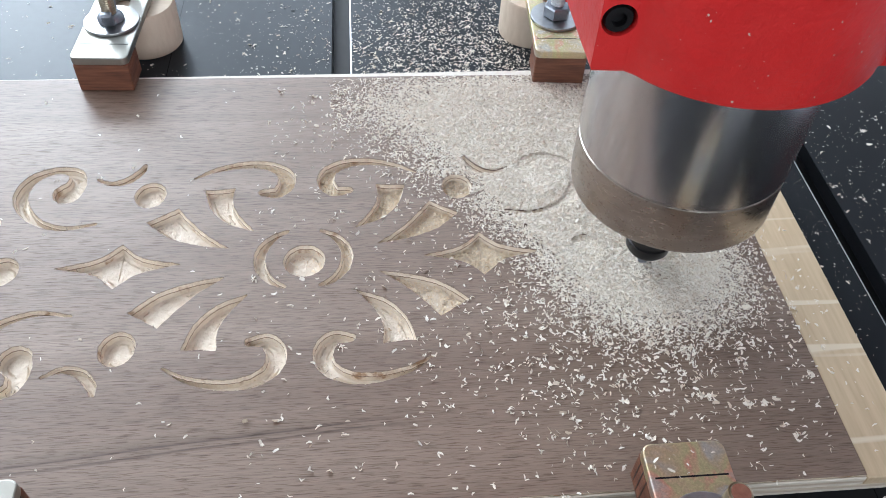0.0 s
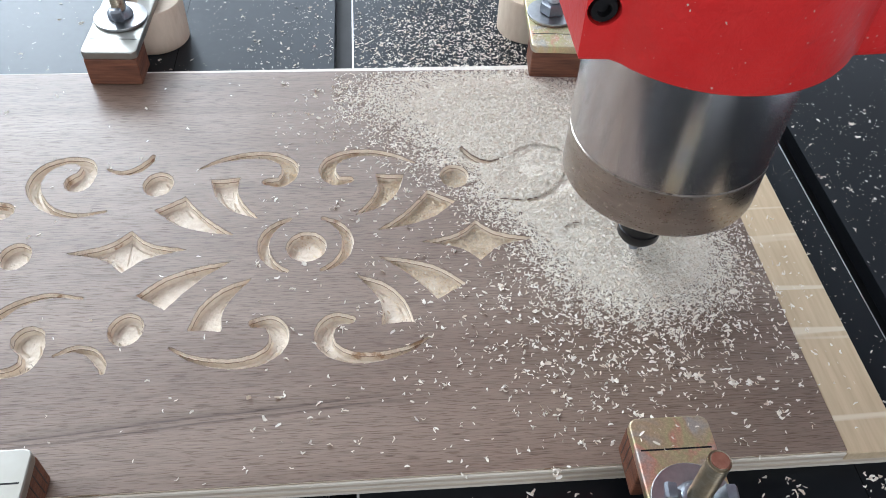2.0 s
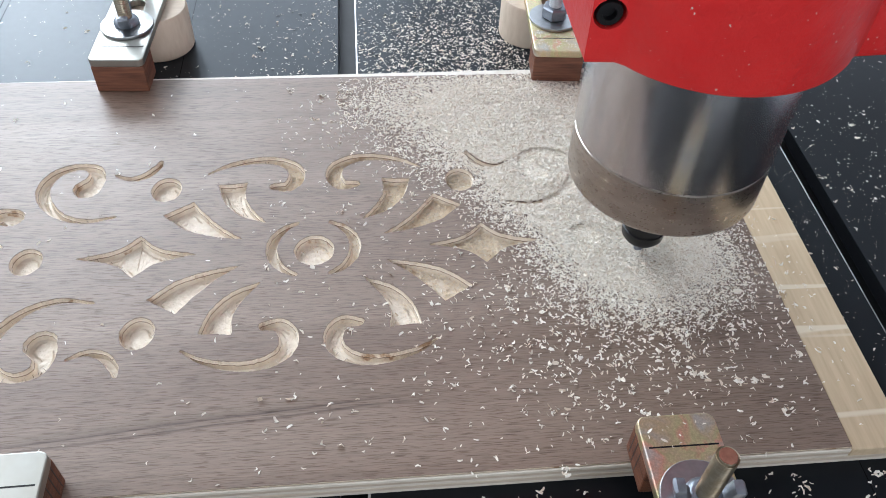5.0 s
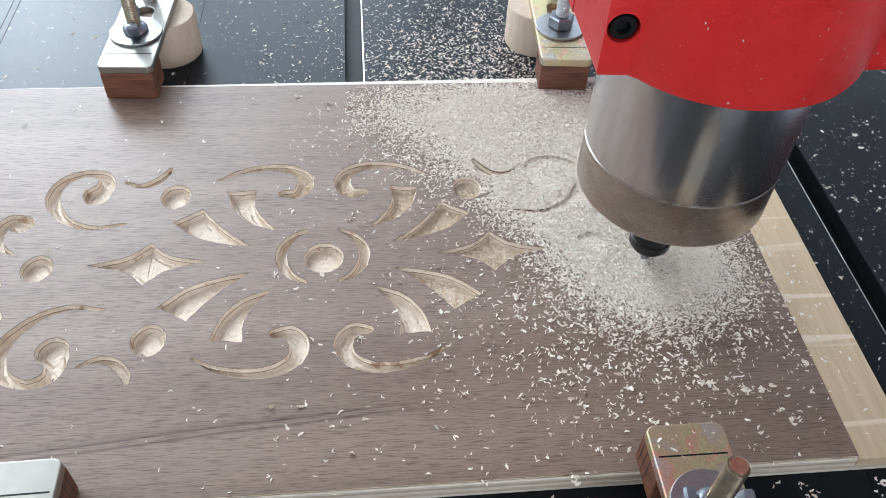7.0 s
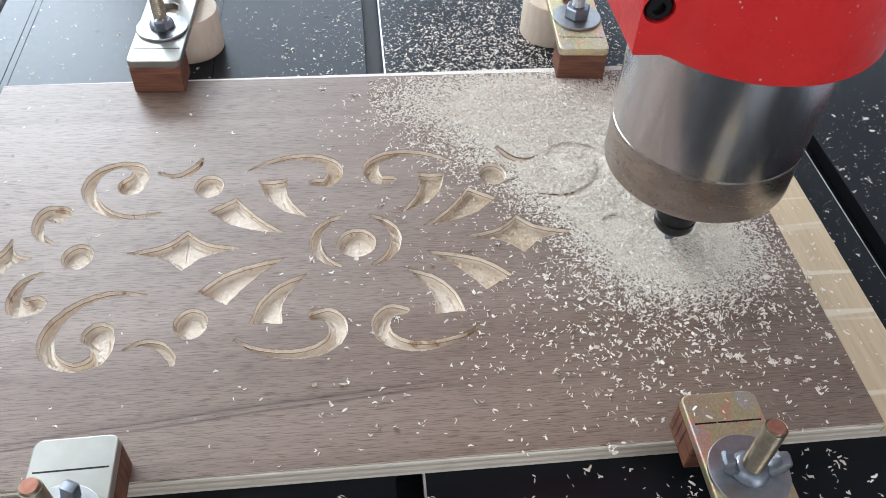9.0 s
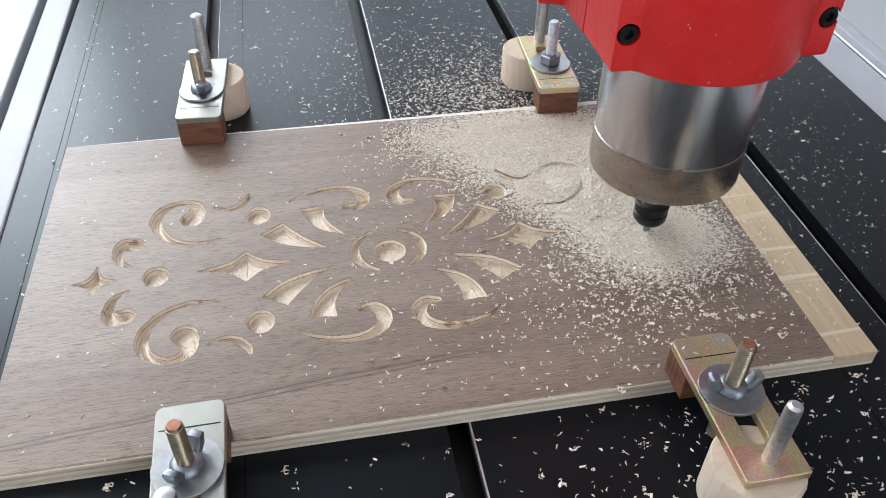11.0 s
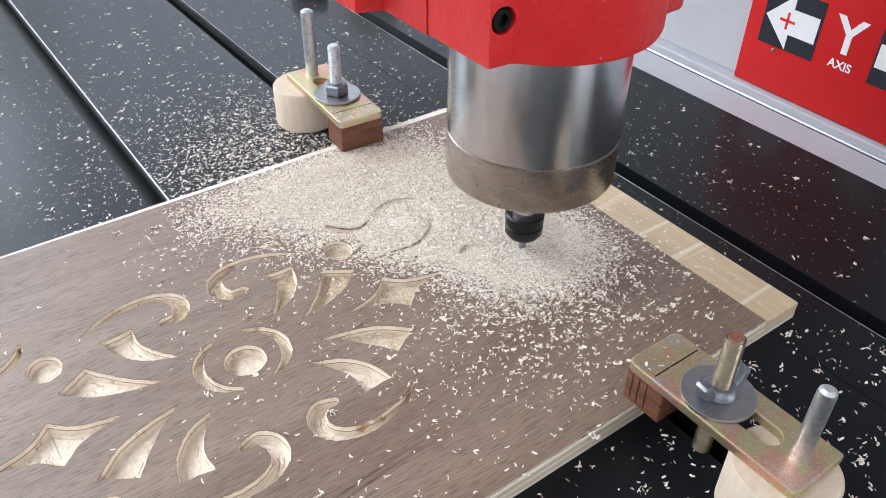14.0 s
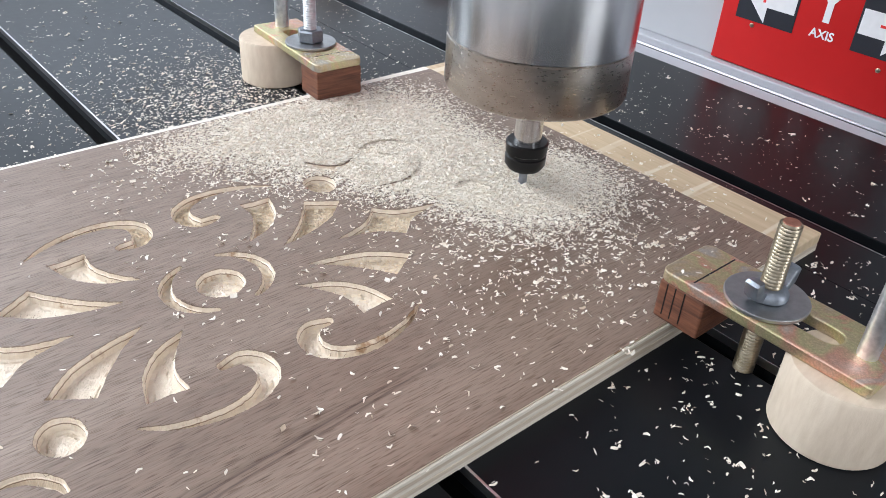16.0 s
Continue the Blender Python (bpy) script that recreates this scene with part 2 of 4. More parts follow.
def plywood_edge():
    m, n, l, b = mat("plywood_edge", 0.6)
    sep = n.new("ShaderNodeSeparateXYZ")
    l.new(coords(n, l), sep.inputs[0])
    r = n.new("ShaderNodeMapRange")
    l.new(sep.outputs[2], r.inputs[0])
    r.inputs[1].default_value, r.inputs[2].default_value = -0.0095, 0.0
    pale, dark = (0.72, 0.66, 0.57), (0.58, 0.49, 0.39)
    lay = ramp(n, l, r.outputs[0], [(0.0, pale), (0.20, pale), (0.22, dark), (0.40, dark), (0.42, pale), (0.60, pale), (0.62, (0.55, 0.46, 0.36)), (0.76, (0.55, 0.46, 0.36)), (0.78, pale)])
    f = noise_tex(n, l, coords(n, l, (90, 90, 900)), 1.0)
    l.new(mix(n, l, 1.0, lay, ramp(n, l, f, [(0.3, (0.8, 0.78, 0.76)), (0.7, (1.05, 1.05, 1.05))]), "MULTIPLY"), b.inputs["Base Color"])
    bump(n, l, b, f, 0.4, 0.0003)
    return m


M_PLY = plywood_edge()
M_LIP = simple("scraped_plywood_lip", (0.84, 0.80, 0.74), 0.6, 0, (0.74, 0.68, 0.60), 260, 0.0002)
M_LABEL = simple("dark_label", (0.022, 0.025, 0.034), 0.4, 0, (0.018, 0.02, 0.028), 80)
M_PRINT = simple("white_print", (0.82, 0.82, 0.84), 0.5, 0, (0.76, 0.76, 0.78), 200)
M_FIBRE = simple("torn_veneer", (0.22, 0.15, 0.11), 0.8, 0, (0.12, 0.08, 0.06), 900)
M_BAND = simple("stained_steel_band", (0.56, 0.52, 0.48), 0.28, 1.0, (0.44, 0.40, 0.36), 90, 0, (1, 1, 3))
M_COPPER = simple("rusty_bolt_end", (0.42, 0.20, 0.14), 0.5, 0.7, (0.30, 0.13, 0.09), 500)
M_ZINC2 = simple("bright_zinc_plate", (0.40, 0.40, 0.38), 0.40, 1.0, (0.32, 0.31, 0.27), 40)
M_WASHER = simple("dull_zinc_washer", (0.46, 0.47, 0.48), 0.36, 1.0, (0.36, 0.37, 0.38), 300)
M_NUT = simple("grey_zinc_nut", (0.32, 0.35, 0.39), 0.46, 1.0, (0.24, 0.26, 0.30), 400)


def shavings(name, bed, tan=(1.0, 1.0, 1.0)):
    """Pale thin shavings that let some light through."""
    m, n, l, b = mat(name, 0.75)
    g = n.new("ShaderNodeNewGeometry")
    tone = ramp(n, l, g.outputs["Random Per Island"], [(0.0, (0.58, 0.47, 0.36)), (0.08, (0.77, 0.67, 0.56)), (0.35, (0.88, 0.815, 0.715)), (1.0, (0.93, 0.885, 0.81))])
    tone = mix(n, l, 1.0, tone, tan, "MULTIPLY")
    if bed:
        v = n.new("ShaderNodeTexVoronoi")
        v.inputs["Scale"].default_value = 800
        l.new(coords(n, l), v.inputs["Vector"])
        f = noise_tex(n, l, coords(n, l), 700, 5, 0.7)
        tone = ramp(n, l, f, [(0.30, (0.58, 0.50, 0.40)), (0.46, (0.78, 0.71, 0.61)), (0.7, (0.88, 0.84, 0.76))])
        bump(n, l, b, v.outputs["Distance"], 0.6, 0.0010)
    else:
        thin, both = n.new("ShaderNodeBsdfTranslucent"), n.new("ShaderNodeMixShader")
        l.new(tone, thin.inputs["Color"])
        both.inputs[0].default_value = 0.14
        l.new(b.outputs[0], both.inputs[1])
        l.new(thin.outputs[0], both.inputs[2])
        l.new(both.outputs[0], n["Material Output"].inputs["Surface"])
    l.new(tone, b.inputs["Base Color"])
    return m


M_CHIP, M_CHIPBED = shavings("wood_shavings", False), shavings("sawdust_bed", True)
M_CHIPTAN = shavings("tan_core_shavings", False, (0.90, 0.83, 0.72))
M_RAIL = simple("grey_white_paint", (0.42, 0.43, 0.465), 0.45, 0, (0.38, 0.39, 0.425), 20)

# ---- mesh helpers ----


def obj(name, bm, material, smooth=False):
    me = bpy.data.meshes.new(name)
    bm.to_mesh(me)
    bm.free()
    for m in material if isinstance(material, (list, tuple)) else [material]:
        me.materials.append(m)
    if smooth:
        me.shade_smooth()
        me.set_sharp_from_angle(angle=radians(38))
    return new(name, me)


def part(name, bm, material, parent, label="", smooth=True):
    o = obj(name, bm, material, smooth)
    o.parent = parent
    if label:
        o["label"] = label
    return o


def thing(name, label, category, m=None, group="", kind=""):
    e = new(name)
    e.empty_display_size = 0.01
    if m is not None:
        e.matrix_world = m
    return tagged(e, label, category, group, kind)


def box(x0, x1, y0, y1, z0, z1, bevel=0.0, seg=2, bm=None):
    bm2 = bmesh.new()
    bmesh.ops.create_cube(bm2, size=1)
    for v in bm2.verts:
        v.co = Vector((x0 + (v.co.x + .5) * (x1 - x0), y0 + (v.co.y + .5) * (y1 - y0), z0 + (v.co.z + .5) * (z1 - z0)))
    if bevel:
        bmesh.ops.bevel(bm2, geom=bm2.edges[:], offset=bevel, segments=seg, affect="EDGES", profile=0.5)
    return merged(bm, bm2)


def merged(bm, bm2):
    if bm is None:
        return bm2
    me = bpy.data.meshes.new("t")
    bm2.to_mesh(me)
    bm2.free()
    bm.from_mesh(me)
    bpy.data.meshes.remove(me)
    return bm


def lathe(profile, seg=48, bm=None, m=None):
    """A turned body from (radius, height) pairs, bottom to top, closed at both ends."""
    b = bmesh.new()
    rings = []
    for r, z in profile:
        rings.append([b.verts.new((r * math.cos(2 * math.pi * i / seg), r * math.sin(2 * math.pi * i / seg), z)) for i in range(seg)])
    for a, c in zip(rings, rings[1:]):
        for i in range(seg):
            b.faces.new((a[i], a[(i + 1) % seg], c[(i + 1) % seg], c[i]))
    b.faces.new(rings[0][::-1])
    b.faces.new(rings[-1])
    if m is not None:
        bmesh.ops.transform(b, matrix=m, verts=b.verts[:])
    return merged(bm, b)


def prism(outline, z0, z1, holes=(), bevel=0.0):
    """A plate of the outline (counter-clockwise x, y pairs), with holes cut through."""
    from mathutils.geometry import delaunay_2d_cdt
    pts, edges = [], []
    for loop in (outline, *holes):
        k = len(pts)
        pts += [Vector(p) for p in loop]
        edges += [(k + i, k + (i + 1) % len(loop)) for i in range(len(loop))]

    def inside(p, loop):
        hit = False
        for (x0, y0), (x1, y1) in zip(loop, loop[1:] + loop[:1]):
            if (y0 > p[1]) != (y1 > p[1]) and p[0] < (x1 - x0) * (p[1] - y0) / (y1 - y0) + x0:
                hit = not hit
        return hit
    v, _, f, *_ = delaunay_2d_cdt(pts, edges, [], 0, 1e-7)
    b = bmesh.new()
    lo, hi = [b.verts.new((p.x, p.y, z0)) for p in v], [b.verts.new((p.x, p.y, z1)) for p in v]
    for t in f:
        c = sum((v[i] for i in t), Vector((0, 0))) / len(t)
        if inside(c, outline) and not any(inside(c, h) for h in holes):
            b.faces.new([hi[i] for i in t])
            b.faces.new([lo[i] for i in t][::-1])
    for e in [e for e in b.edges if len(e.link_faces) == 1 and e.verts[0].co.z > (z0 + z1) / 2]:
        i, j = hi.index(e.verts[0]), hi.index(e.verts[1])
        if e.link_loops[0].vert == e.verts[0]:
            i, j = j, i
        b.faces.new((hi[i], hi[j], lo[j], lo[i]))
    loose = [x for x in b.verts if not x.link_faces]
    bmesh.ops.delete(b, geom=loose, context="VERTS")
    if bevel:
        rim = [e for e in b.edges if len(e.link_faces) == 2 and e.calc_face_angle(0) > 0.8 and abs(e.verts[0].co.z - e.verts[1].co.z) < 1e-6]
        bmesh.ops.bevel(b, geom=rim, offset=bevel, segments=2, affect="EDGES", profile=0.5)
    return b


def rounded(x0, x1, y0, y1, r, seg=6):
    out = []
    for cx, cy, a in ((x1 - r, y1 - r, 0), (x0 + r, y1 - r, 90), (x0 + r, y0 + r, 180), (x1 - r, y0 + r, 270)):
        out += [(cx + r * math.cos(radians(a + 90 * i / seg)), cy + r * math.sin(radians(a + 90 * i / seg))) for i in range(seg + 1)]
    return out


def circle(cx, cy, r, seg=24):
    return [(cx + r * math.cos(2 * math.pi * i / seg), cy + r * math.sin(2 * math.pi * i / seg)) for i in range(seg)]

# ---- the shop: floor, walls with window openings, ceiling ----
TZ = -0.0095                       # top of the machine table; the panel's face is z = 0
FLOOR, CEIL = -0.95, 2.15


def wall_with_windows(name, along, at, lo, hi, openings):
    bm, prev = None, lo
    for w0, w1, h0, h1 in (*openings, (hi, None, 0, 0)):
        for a0, a1, z0, z1 in ((prev, w0, FLOOR, CEIL),) + (((w0, w1, FLOOR, h0), (w0, w1, h1, CEIL)) if w1 is not None else ()):
            bm = box(a0, a1, at, at + .15, z0, z1, bm=bm) if along == "x" else box(at - .15, at, a0, a1, z0, z1, bm=bm)
        prev = w1
    tagged(obj(name, bm, M_WALL), "white painted workshop wall with window openings", "wall", kind="structure")


# the south opening and the west wall's front one are made for the fill lamps
wall_with_windows("wall_north", "x", 2.4, -1.75, 2.6, ((-1.62, -0.74, 0.86, 2.06), (-0.62, 0.22, 0.86, 2.06), (0.34, 1.56, 0.65, 2.05)))
wall_with_windows("wall_west", "y", -1.6, -2.6, 2.4, ((-2.30, -0.40, 0.95, 2.05), (-0.15, 1.55, 0.95, 2.05)))
wall_with_windows("wall_south", "x", -2.75, -1.75, 2.75, ((0.12, 1.38, 0.06, 1.10),))
tagged(obj("wall_east", box(2.6, 2.75, -2.6, 2.55, FLOOR, CEIL), M_WALL), "plain white painted workshop wall", "wall", kind="structure")
tagged(obj("ceiling", box(-1.75, 2.75, -2.75, 2.55, CEIL, CEIL + .1), M_WALL), "plain white workshop ceiling", "ceiling", kind="structure")
tagged(obj("floor", box(-1.75, 2.75, -2.75, 2.55, FLOOR - .1, FLOOR), M_FLOOR), "grey concrete workshop floor", "floor", kind="structure")

# ---- the machine bed ----
SLOTS = (-0.1005, 0.0155, 0.1315, 0.2455)
table = thing("machine_table", "black anodised aluminium machine table with T-slots and light scratches", "machine table")
edges = [-0.2115] + [e for s in SLOTS for e in (s - .005, s + .005)] + [0.3540]
for x0, x1 in zip(edges[::2], edges[1::2]):
    bm = box(x0, x1, -.60, .80, TZ - .008, TZ, .0004, 2)
    box(x0 + .012, x1 - .012, -.60, .80, TZ - .024, TZ - .0085, bm=bm)
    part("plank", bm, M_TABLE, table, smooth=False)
for s in SLOTS:
    part("slot_floor", box(s - .0165, s + .0165, -.60, .80, TZ - .026, TZ - .019), M_SLOT, table, "dark dusty slot bottom", False)
for s, w in ((SLOTS[0] + .0049, .0002), (SLOTS[1] + .0049, .0009), (SLOTS[2] + .0049, .0003), (SLOTS[3] - .0052, .0003)):
    part("slot_edge", box(s, s + w, -.60, .80, TZ - .0035, TZ + .00006, .00002, 1), M_EDGE, table, "worn bright aluminium edge", False)
for x, w, a in ((-.1905, .0004, -.012), (-.1865, .0004, -.012), (-.0772, .0003, 0.0), (.2025, .0003, 0)):
    bm = box(-w / 2, w / 2, -.6, .8, -.00002, .00004)
    o = part("scribed_line", bm, M_SCRIBE, table, "thin dark scribed line", False)
    o.matrix_basis = pose(x, 0, TZ, 0, 0, math.degrees(-a))
part("underframe", box(-.2, .352, -.55, .75, FLOOR + .002, TZ - .0262, .004), M_WHITE, table, "white steel underframe", False)

rail = thing("side_rail", "white painted steel rail with a dark gap beside the table", "rail", pose(-.2125, .2, TZ, 0, 0, 1.2))
part("rail_inner", box(-.0205, 0, -.75, .6, -.03, .002, .0012), M_RAIL, rail, smooth=False)
part("rail_outer", box(-.075, -.0275, -.75, .6, -.03, .001, .0012), M_RAIL, rail, smooth=False)
part("gap_floor", box(-.0275, -.0205, -.75, .6, -.03, -.018), M_SLOT, rail, "dark recessed gap", False)

# ---- the machine's side panel with its red control box ----
SILL = -.0265                      # the sill beside the table lies below its top
SIDE = pose(.4095, 0, SILL, 0, 0, -1.0)
side = thing("machine_side_panel", "white sheet-metal side panel on a pale sill beside the table", "machine panel", SIDE)
part("sill", box(-.0650, .0005, -.65, .75, -.030, 0, .0006), M_RAIL, side, "pale grey painted sill", False)
part("bead", lathe([(.0011, -.65), (.0011, .75)], 12, m=Matrix.Translation((.0020, 0, .0004)) @ Matrix.Rotation(radians(-90), 4, "X")), M_ALU, side, "bright metal bead")
# a dark strip takes the place of the shadow along the bead
part("bead_shadow", box(-.0002, .0009, -.65, .75, -.001, .0002), M_SLOT, side, "dark strip drawn as the bead's shadow", False)
part("foot_step", box(.0032, .0200, -.65, .75, -.030, .0068, .0010), M_RAIL, side, "pale grey painted step", False)
part("sheet", box(.0140, .0160, -.65, .75, .0070, .40, .0004), M_WHITE, side, smooth=False)
part("skirt", box(-.0520, .0190, -.65, .75, FLOOR + .002 - SILL, -.0305, .002), M_WHITE, side, "white steel skirt down to the floor", False)

# the box is fastened to the sheet, its face a little in front of the step
sign = thing("control_box", "red painted metal box with Y axis arrow labels", "control box", SIDE @ pose(.0078, .0150, .0073) @ Matrix.Scale(1.09, 4))
part("case", box(0, .0054, -.0680, .0580, 0, .13, .0012), M_RED_SHADED, sign, "red painted metal case in a red darkened for shade")


def label_square(y0, y1, z0, z1, sense):
    p = part("label", box(-.00035, 0, y0, y1, z0, z1, .0001, 1), M_LABEL, sign, "dark grey printed arrow label", False)
    cy, cz, w = (y0 + y1) / 2, (z0 + z1) / 2, (y1 - y0)
    arrow = [(.46 * w, 0), (0, .44 * w), (0, .20 * w), (-.46 * w, .20 * w), (-.46 * w, -.20 * w), (0, -.20 * w), (0, -.44 * w)]
    if sense < 0:
        arrow = [(-x, y) for x, y in arrow][::-1]
    stand = Matrix(((0, 0, -1, -.00035), (1, 0, 0, cy), (0, 1, 0, cz), (0, 0, 0, 1)))
    bm = prism(arrow, 0, .00015)
    bmesh.ops.transform(bm, matrix=stand, verts=bm.verts)
    part("arrow", bm, M_PRINT, p, "white printed arrow", False)
    bm = box(-.00055, -.00050, cy - .10 * w + .03 * w * sense, cy + .17 * w + .03 * w * sense, cz - .022 * w, cz + .022 * w)
    if sense > 0:
        c = cy + .035 * w + .03 * w * sense
        box(-.00055, -.00050, c - .022 * w, c + .022 * w, cz - .135 * w, cz + .135 * w, bm=bm)
    part("symbol", bm, M_RED, p, "red printed symbol", False)


label_square(.0078, .0470, .0295, .0655, 1)
label_square(-.0634, -.0285, .0305, .0650, -1)


def lettering(text, size, y, z, parent, label):
    c = bpy.data.curves.new("lettering", "FONT")
    c.body, c.size, c.align_x, c.align_y, c.extrude, c.offset = text, size, "CENTER", "CENTER", .0001, size * .018
    tmp = new("lettering_curve", c)
    me = bpy.data.meshes.new_from_object(tmp.evaluated_get(bpy.context.evaluated_depsgraph_get()))
    bpy.data.objects.remove(tmp)
    me.materials.append(M_PRINT)
    o = new("lettering", me)
    o.parent, o["label"] = parent, label
    o.matrix_basis = Matrix(((0, 0, -1, -.00025), (-1, 0, 0, y), (0, 1, 0, z), (0, 0, 0, 1)))


lettering("Y", .0300, -.0103, .0505, sign, "large white printed letter Y")
lettering("AXIS", .0072, -.0102, .0338, sign, "small white printed word AXIS")
for y, z in ((.0344, .0270), (-.0476, .0245)):
    bm = lathe([(.0014, 0), (.0014, .0006), (.0009, .0009)], 12, m=Matrix(((0, 0, -1, 0), (0, 1, 0, y), (1, 0, 0, z), (0, 0, 0, 1))))
    part("rivet", bm, M_BRASS, sign, "small brass rivet")

# ---- the carved panel ----
BX0, BX1, BY0, BY1 = -0.1830, 0.2190, -0.1104, 0.1287       # the whole board
VX1, VY0 = 0.1963, -0.1094                                  # the walnut veneer stops short of three edges
DEPTH, RUN, BED = 0.0043, 1.05, 0.0056       # pocket depth (m), wall run (mm), top of the core


def veneer_back(x):
    """The veneer's back edge runs slightly askew to the board."""
    return .1260 - .0125 * x



def spline(pts, steps=8, closed=False):
    """Catmull-Rom through points of any dimension."""
    p = [np.array(q, float) for q in pts]
    p = [p[-1]] + p + p[:2] if closed else [2 * p[0] - p[1]] + p + [2 * p[-1] - p[-2]]
    out = []
    for a, b, c, d in zip(p, p[1:], p[2:], p[3:]):
        for i in range(steps):
            t = i / steps
            out.append(.5 * (2 * b + (c - a) * t + (2 * a - 5 * b + 4 * c - d) * t * t + (3 * b - a - 3 * c + d) * t ** 3))
    if not closed:
        out.append(p[-2])
    return np.array(out)


def stroke(*pts):
    """The outline of a swelling line: x, y and width in millimetres, with round ends."""
    s = spline(pts, 10)
    xy, w = s[:, :2], np.maximum(s[:, 2], .5) / 2
    d = np.gradient(xy, axis=0)
    d /= np.linalg.norm(d, axis=1)[:, None]
    nrm = np.stack([-d[:, 1], d[:, 0]], 1)
    a0, a1 = math.atan2(-nrm[0, 1], -nrm[0, 0]), math.atan2(nrm[-1, 1], nrm[-1, 0])
    cap0 = [xy[0] + w[0] * np.array((math.cos(a0 - math.pi * k / 6), math.sin(a0 - math.pi * k / 6))) for k in range(1, 6)]
    cap1 = [xy[-1] + w[-1] * np.array((math.cos(a1 - math.pi * k / 6), math.sin(a1 - math.pi * k / 6))) for k in range(1, 6)]
    return np.array([*(xy + nrm * w[:, None]), *cap1, *(xy - nrm * w[:, None])[::-1], *cap0])


def blade(*sides):
    """A closed outline of curved sides that meet in corners."""
    return np.concatenate([spline(s, 8)[:-1] for s in sides])


def disc_outline(cx, cy, rx, ry):
    a = np.linspace(0, 2 * math.pi, 48, endpoint=False)
    return np.stack([cx + rx * np.cos(a), cy + ry * np.sin(a)], 1)


def star(cx, cy, rx, ry, waist):
    tips = [(cx + rx, cy), (cx, cy + ry), (cx - rx, cy), (cx, cy - ry)]
    return blade(*[[a, ((a[0] + b[0]) / 2 * waist + cx * (1 - waist), (a[1] + b[1]) / 2 * waist + cy * (1 - waist)), b] for a, b in zip(tips, tips[1:] + tips[:1])])


# one quarter of the ornament, in millimetres from its middle
C_SCROLL = stroke((-88, 24.6, 1.2), (-101, 22.6, 2.8), (-113, 27, 4.2), (-121, 36, 6), (-123.6, 45.5, 6.6), (-120, 54.6, 6), (-111, 59.2, 4.6), (-103, 56.8, 6.4), (-101.4, 50, 9.4), (-104, 44, 13))
TICK = stroke((-92.5, 52.2, 1.4), (-86, 49.4, 3), (-79, 51.4, 4.4), (-74.3, 57, 4), (-73.2, 60.6, 2.4))
DOT = disc_outline(-68, 41.2, 6.9, 8)
SCROLL = stroke((-50.0, 51.0, 1), (-41, 56.3, 3), (-29, 59.4, 4.6), (-18, 58.6, 5.8), (-10.2, 53.4, 7.2), (-8.8, 46.2, 8), (-12.6, 40.6, 7), (-19, 40.8, 4.4))
WEDGE = blade([(-44.6, 43.4), (-41, 31.5), (-33, 22.3), (-20.9, 17.0)], [(-20.9, 17.0), (-28.0, 26.6), (-31.6, 35), (-31.2, 44.4)], [(-31.2, 44.4), (-38, 43.4), (-44.6, 43.4)])
PETAL = blade([(-67.2, 24.4), (-56.5, 15.0), (-43, 9.8), (-30.6, 7.6)], [(-30.6, 7.6), (-40.6, 15.6), (-48.8, 24.6), (-54.6, 32.4)], [(-54.6, 32.4), (-60.5, 28.6), (-67.2, 24.4)])
CURL = stroke((-132.6, 8.8, 1.4), (-139, 13.2, 4), (-141.2, 21, 5.8), (-138.4, 27.6, 9.0), (-132.8, 26.6, 10.6))
ARC = stroke(*[(18.1 * math.cos(radians(a)), 1 + 16.6 * math.sin(radians(a)), w) for a, w in ((114, 2), (135, 3.6), (158, 4.8), (180, 5), (202, 4.8), (225, 3.6), (246, 2))])
DIAMOND = star(-74.8, 0, 25.4, 12.0, .72)


def mirror(o, sx, sy):
    q = o * np.array((sx, sy))
    return q


CUTS = [disc_outline(.4, -.6, 8.7, 8.8), ARC, mirror(ARC, -1, 1), DIAMOND, mirror(DIAMOND, -1, 1),
        disc_outline(-120.2, -.5, 6.7, 7.6), disc_outline(119.5, .6, 6.7, 7.6), star(-150.4, .2, 11.6, 12.6, .60)]
for sx, sy in ((1, 1), (1, -1), (-1, 1), (-1, -1)):
    CUTS += [mirror(o, sx, sy) for o in (SCROLL, WEDGE, PETAL)]
    if (sx, sy) != (-1, -1):                                # that quarter's outer ornaments are not cut yet
        CUTS += [mirror(o, sx, sy) for o in (C_SCROLL, TICK, DOT)]
    if sx > 0:
        CUTS.append(mirror(CURL, sx, sy))


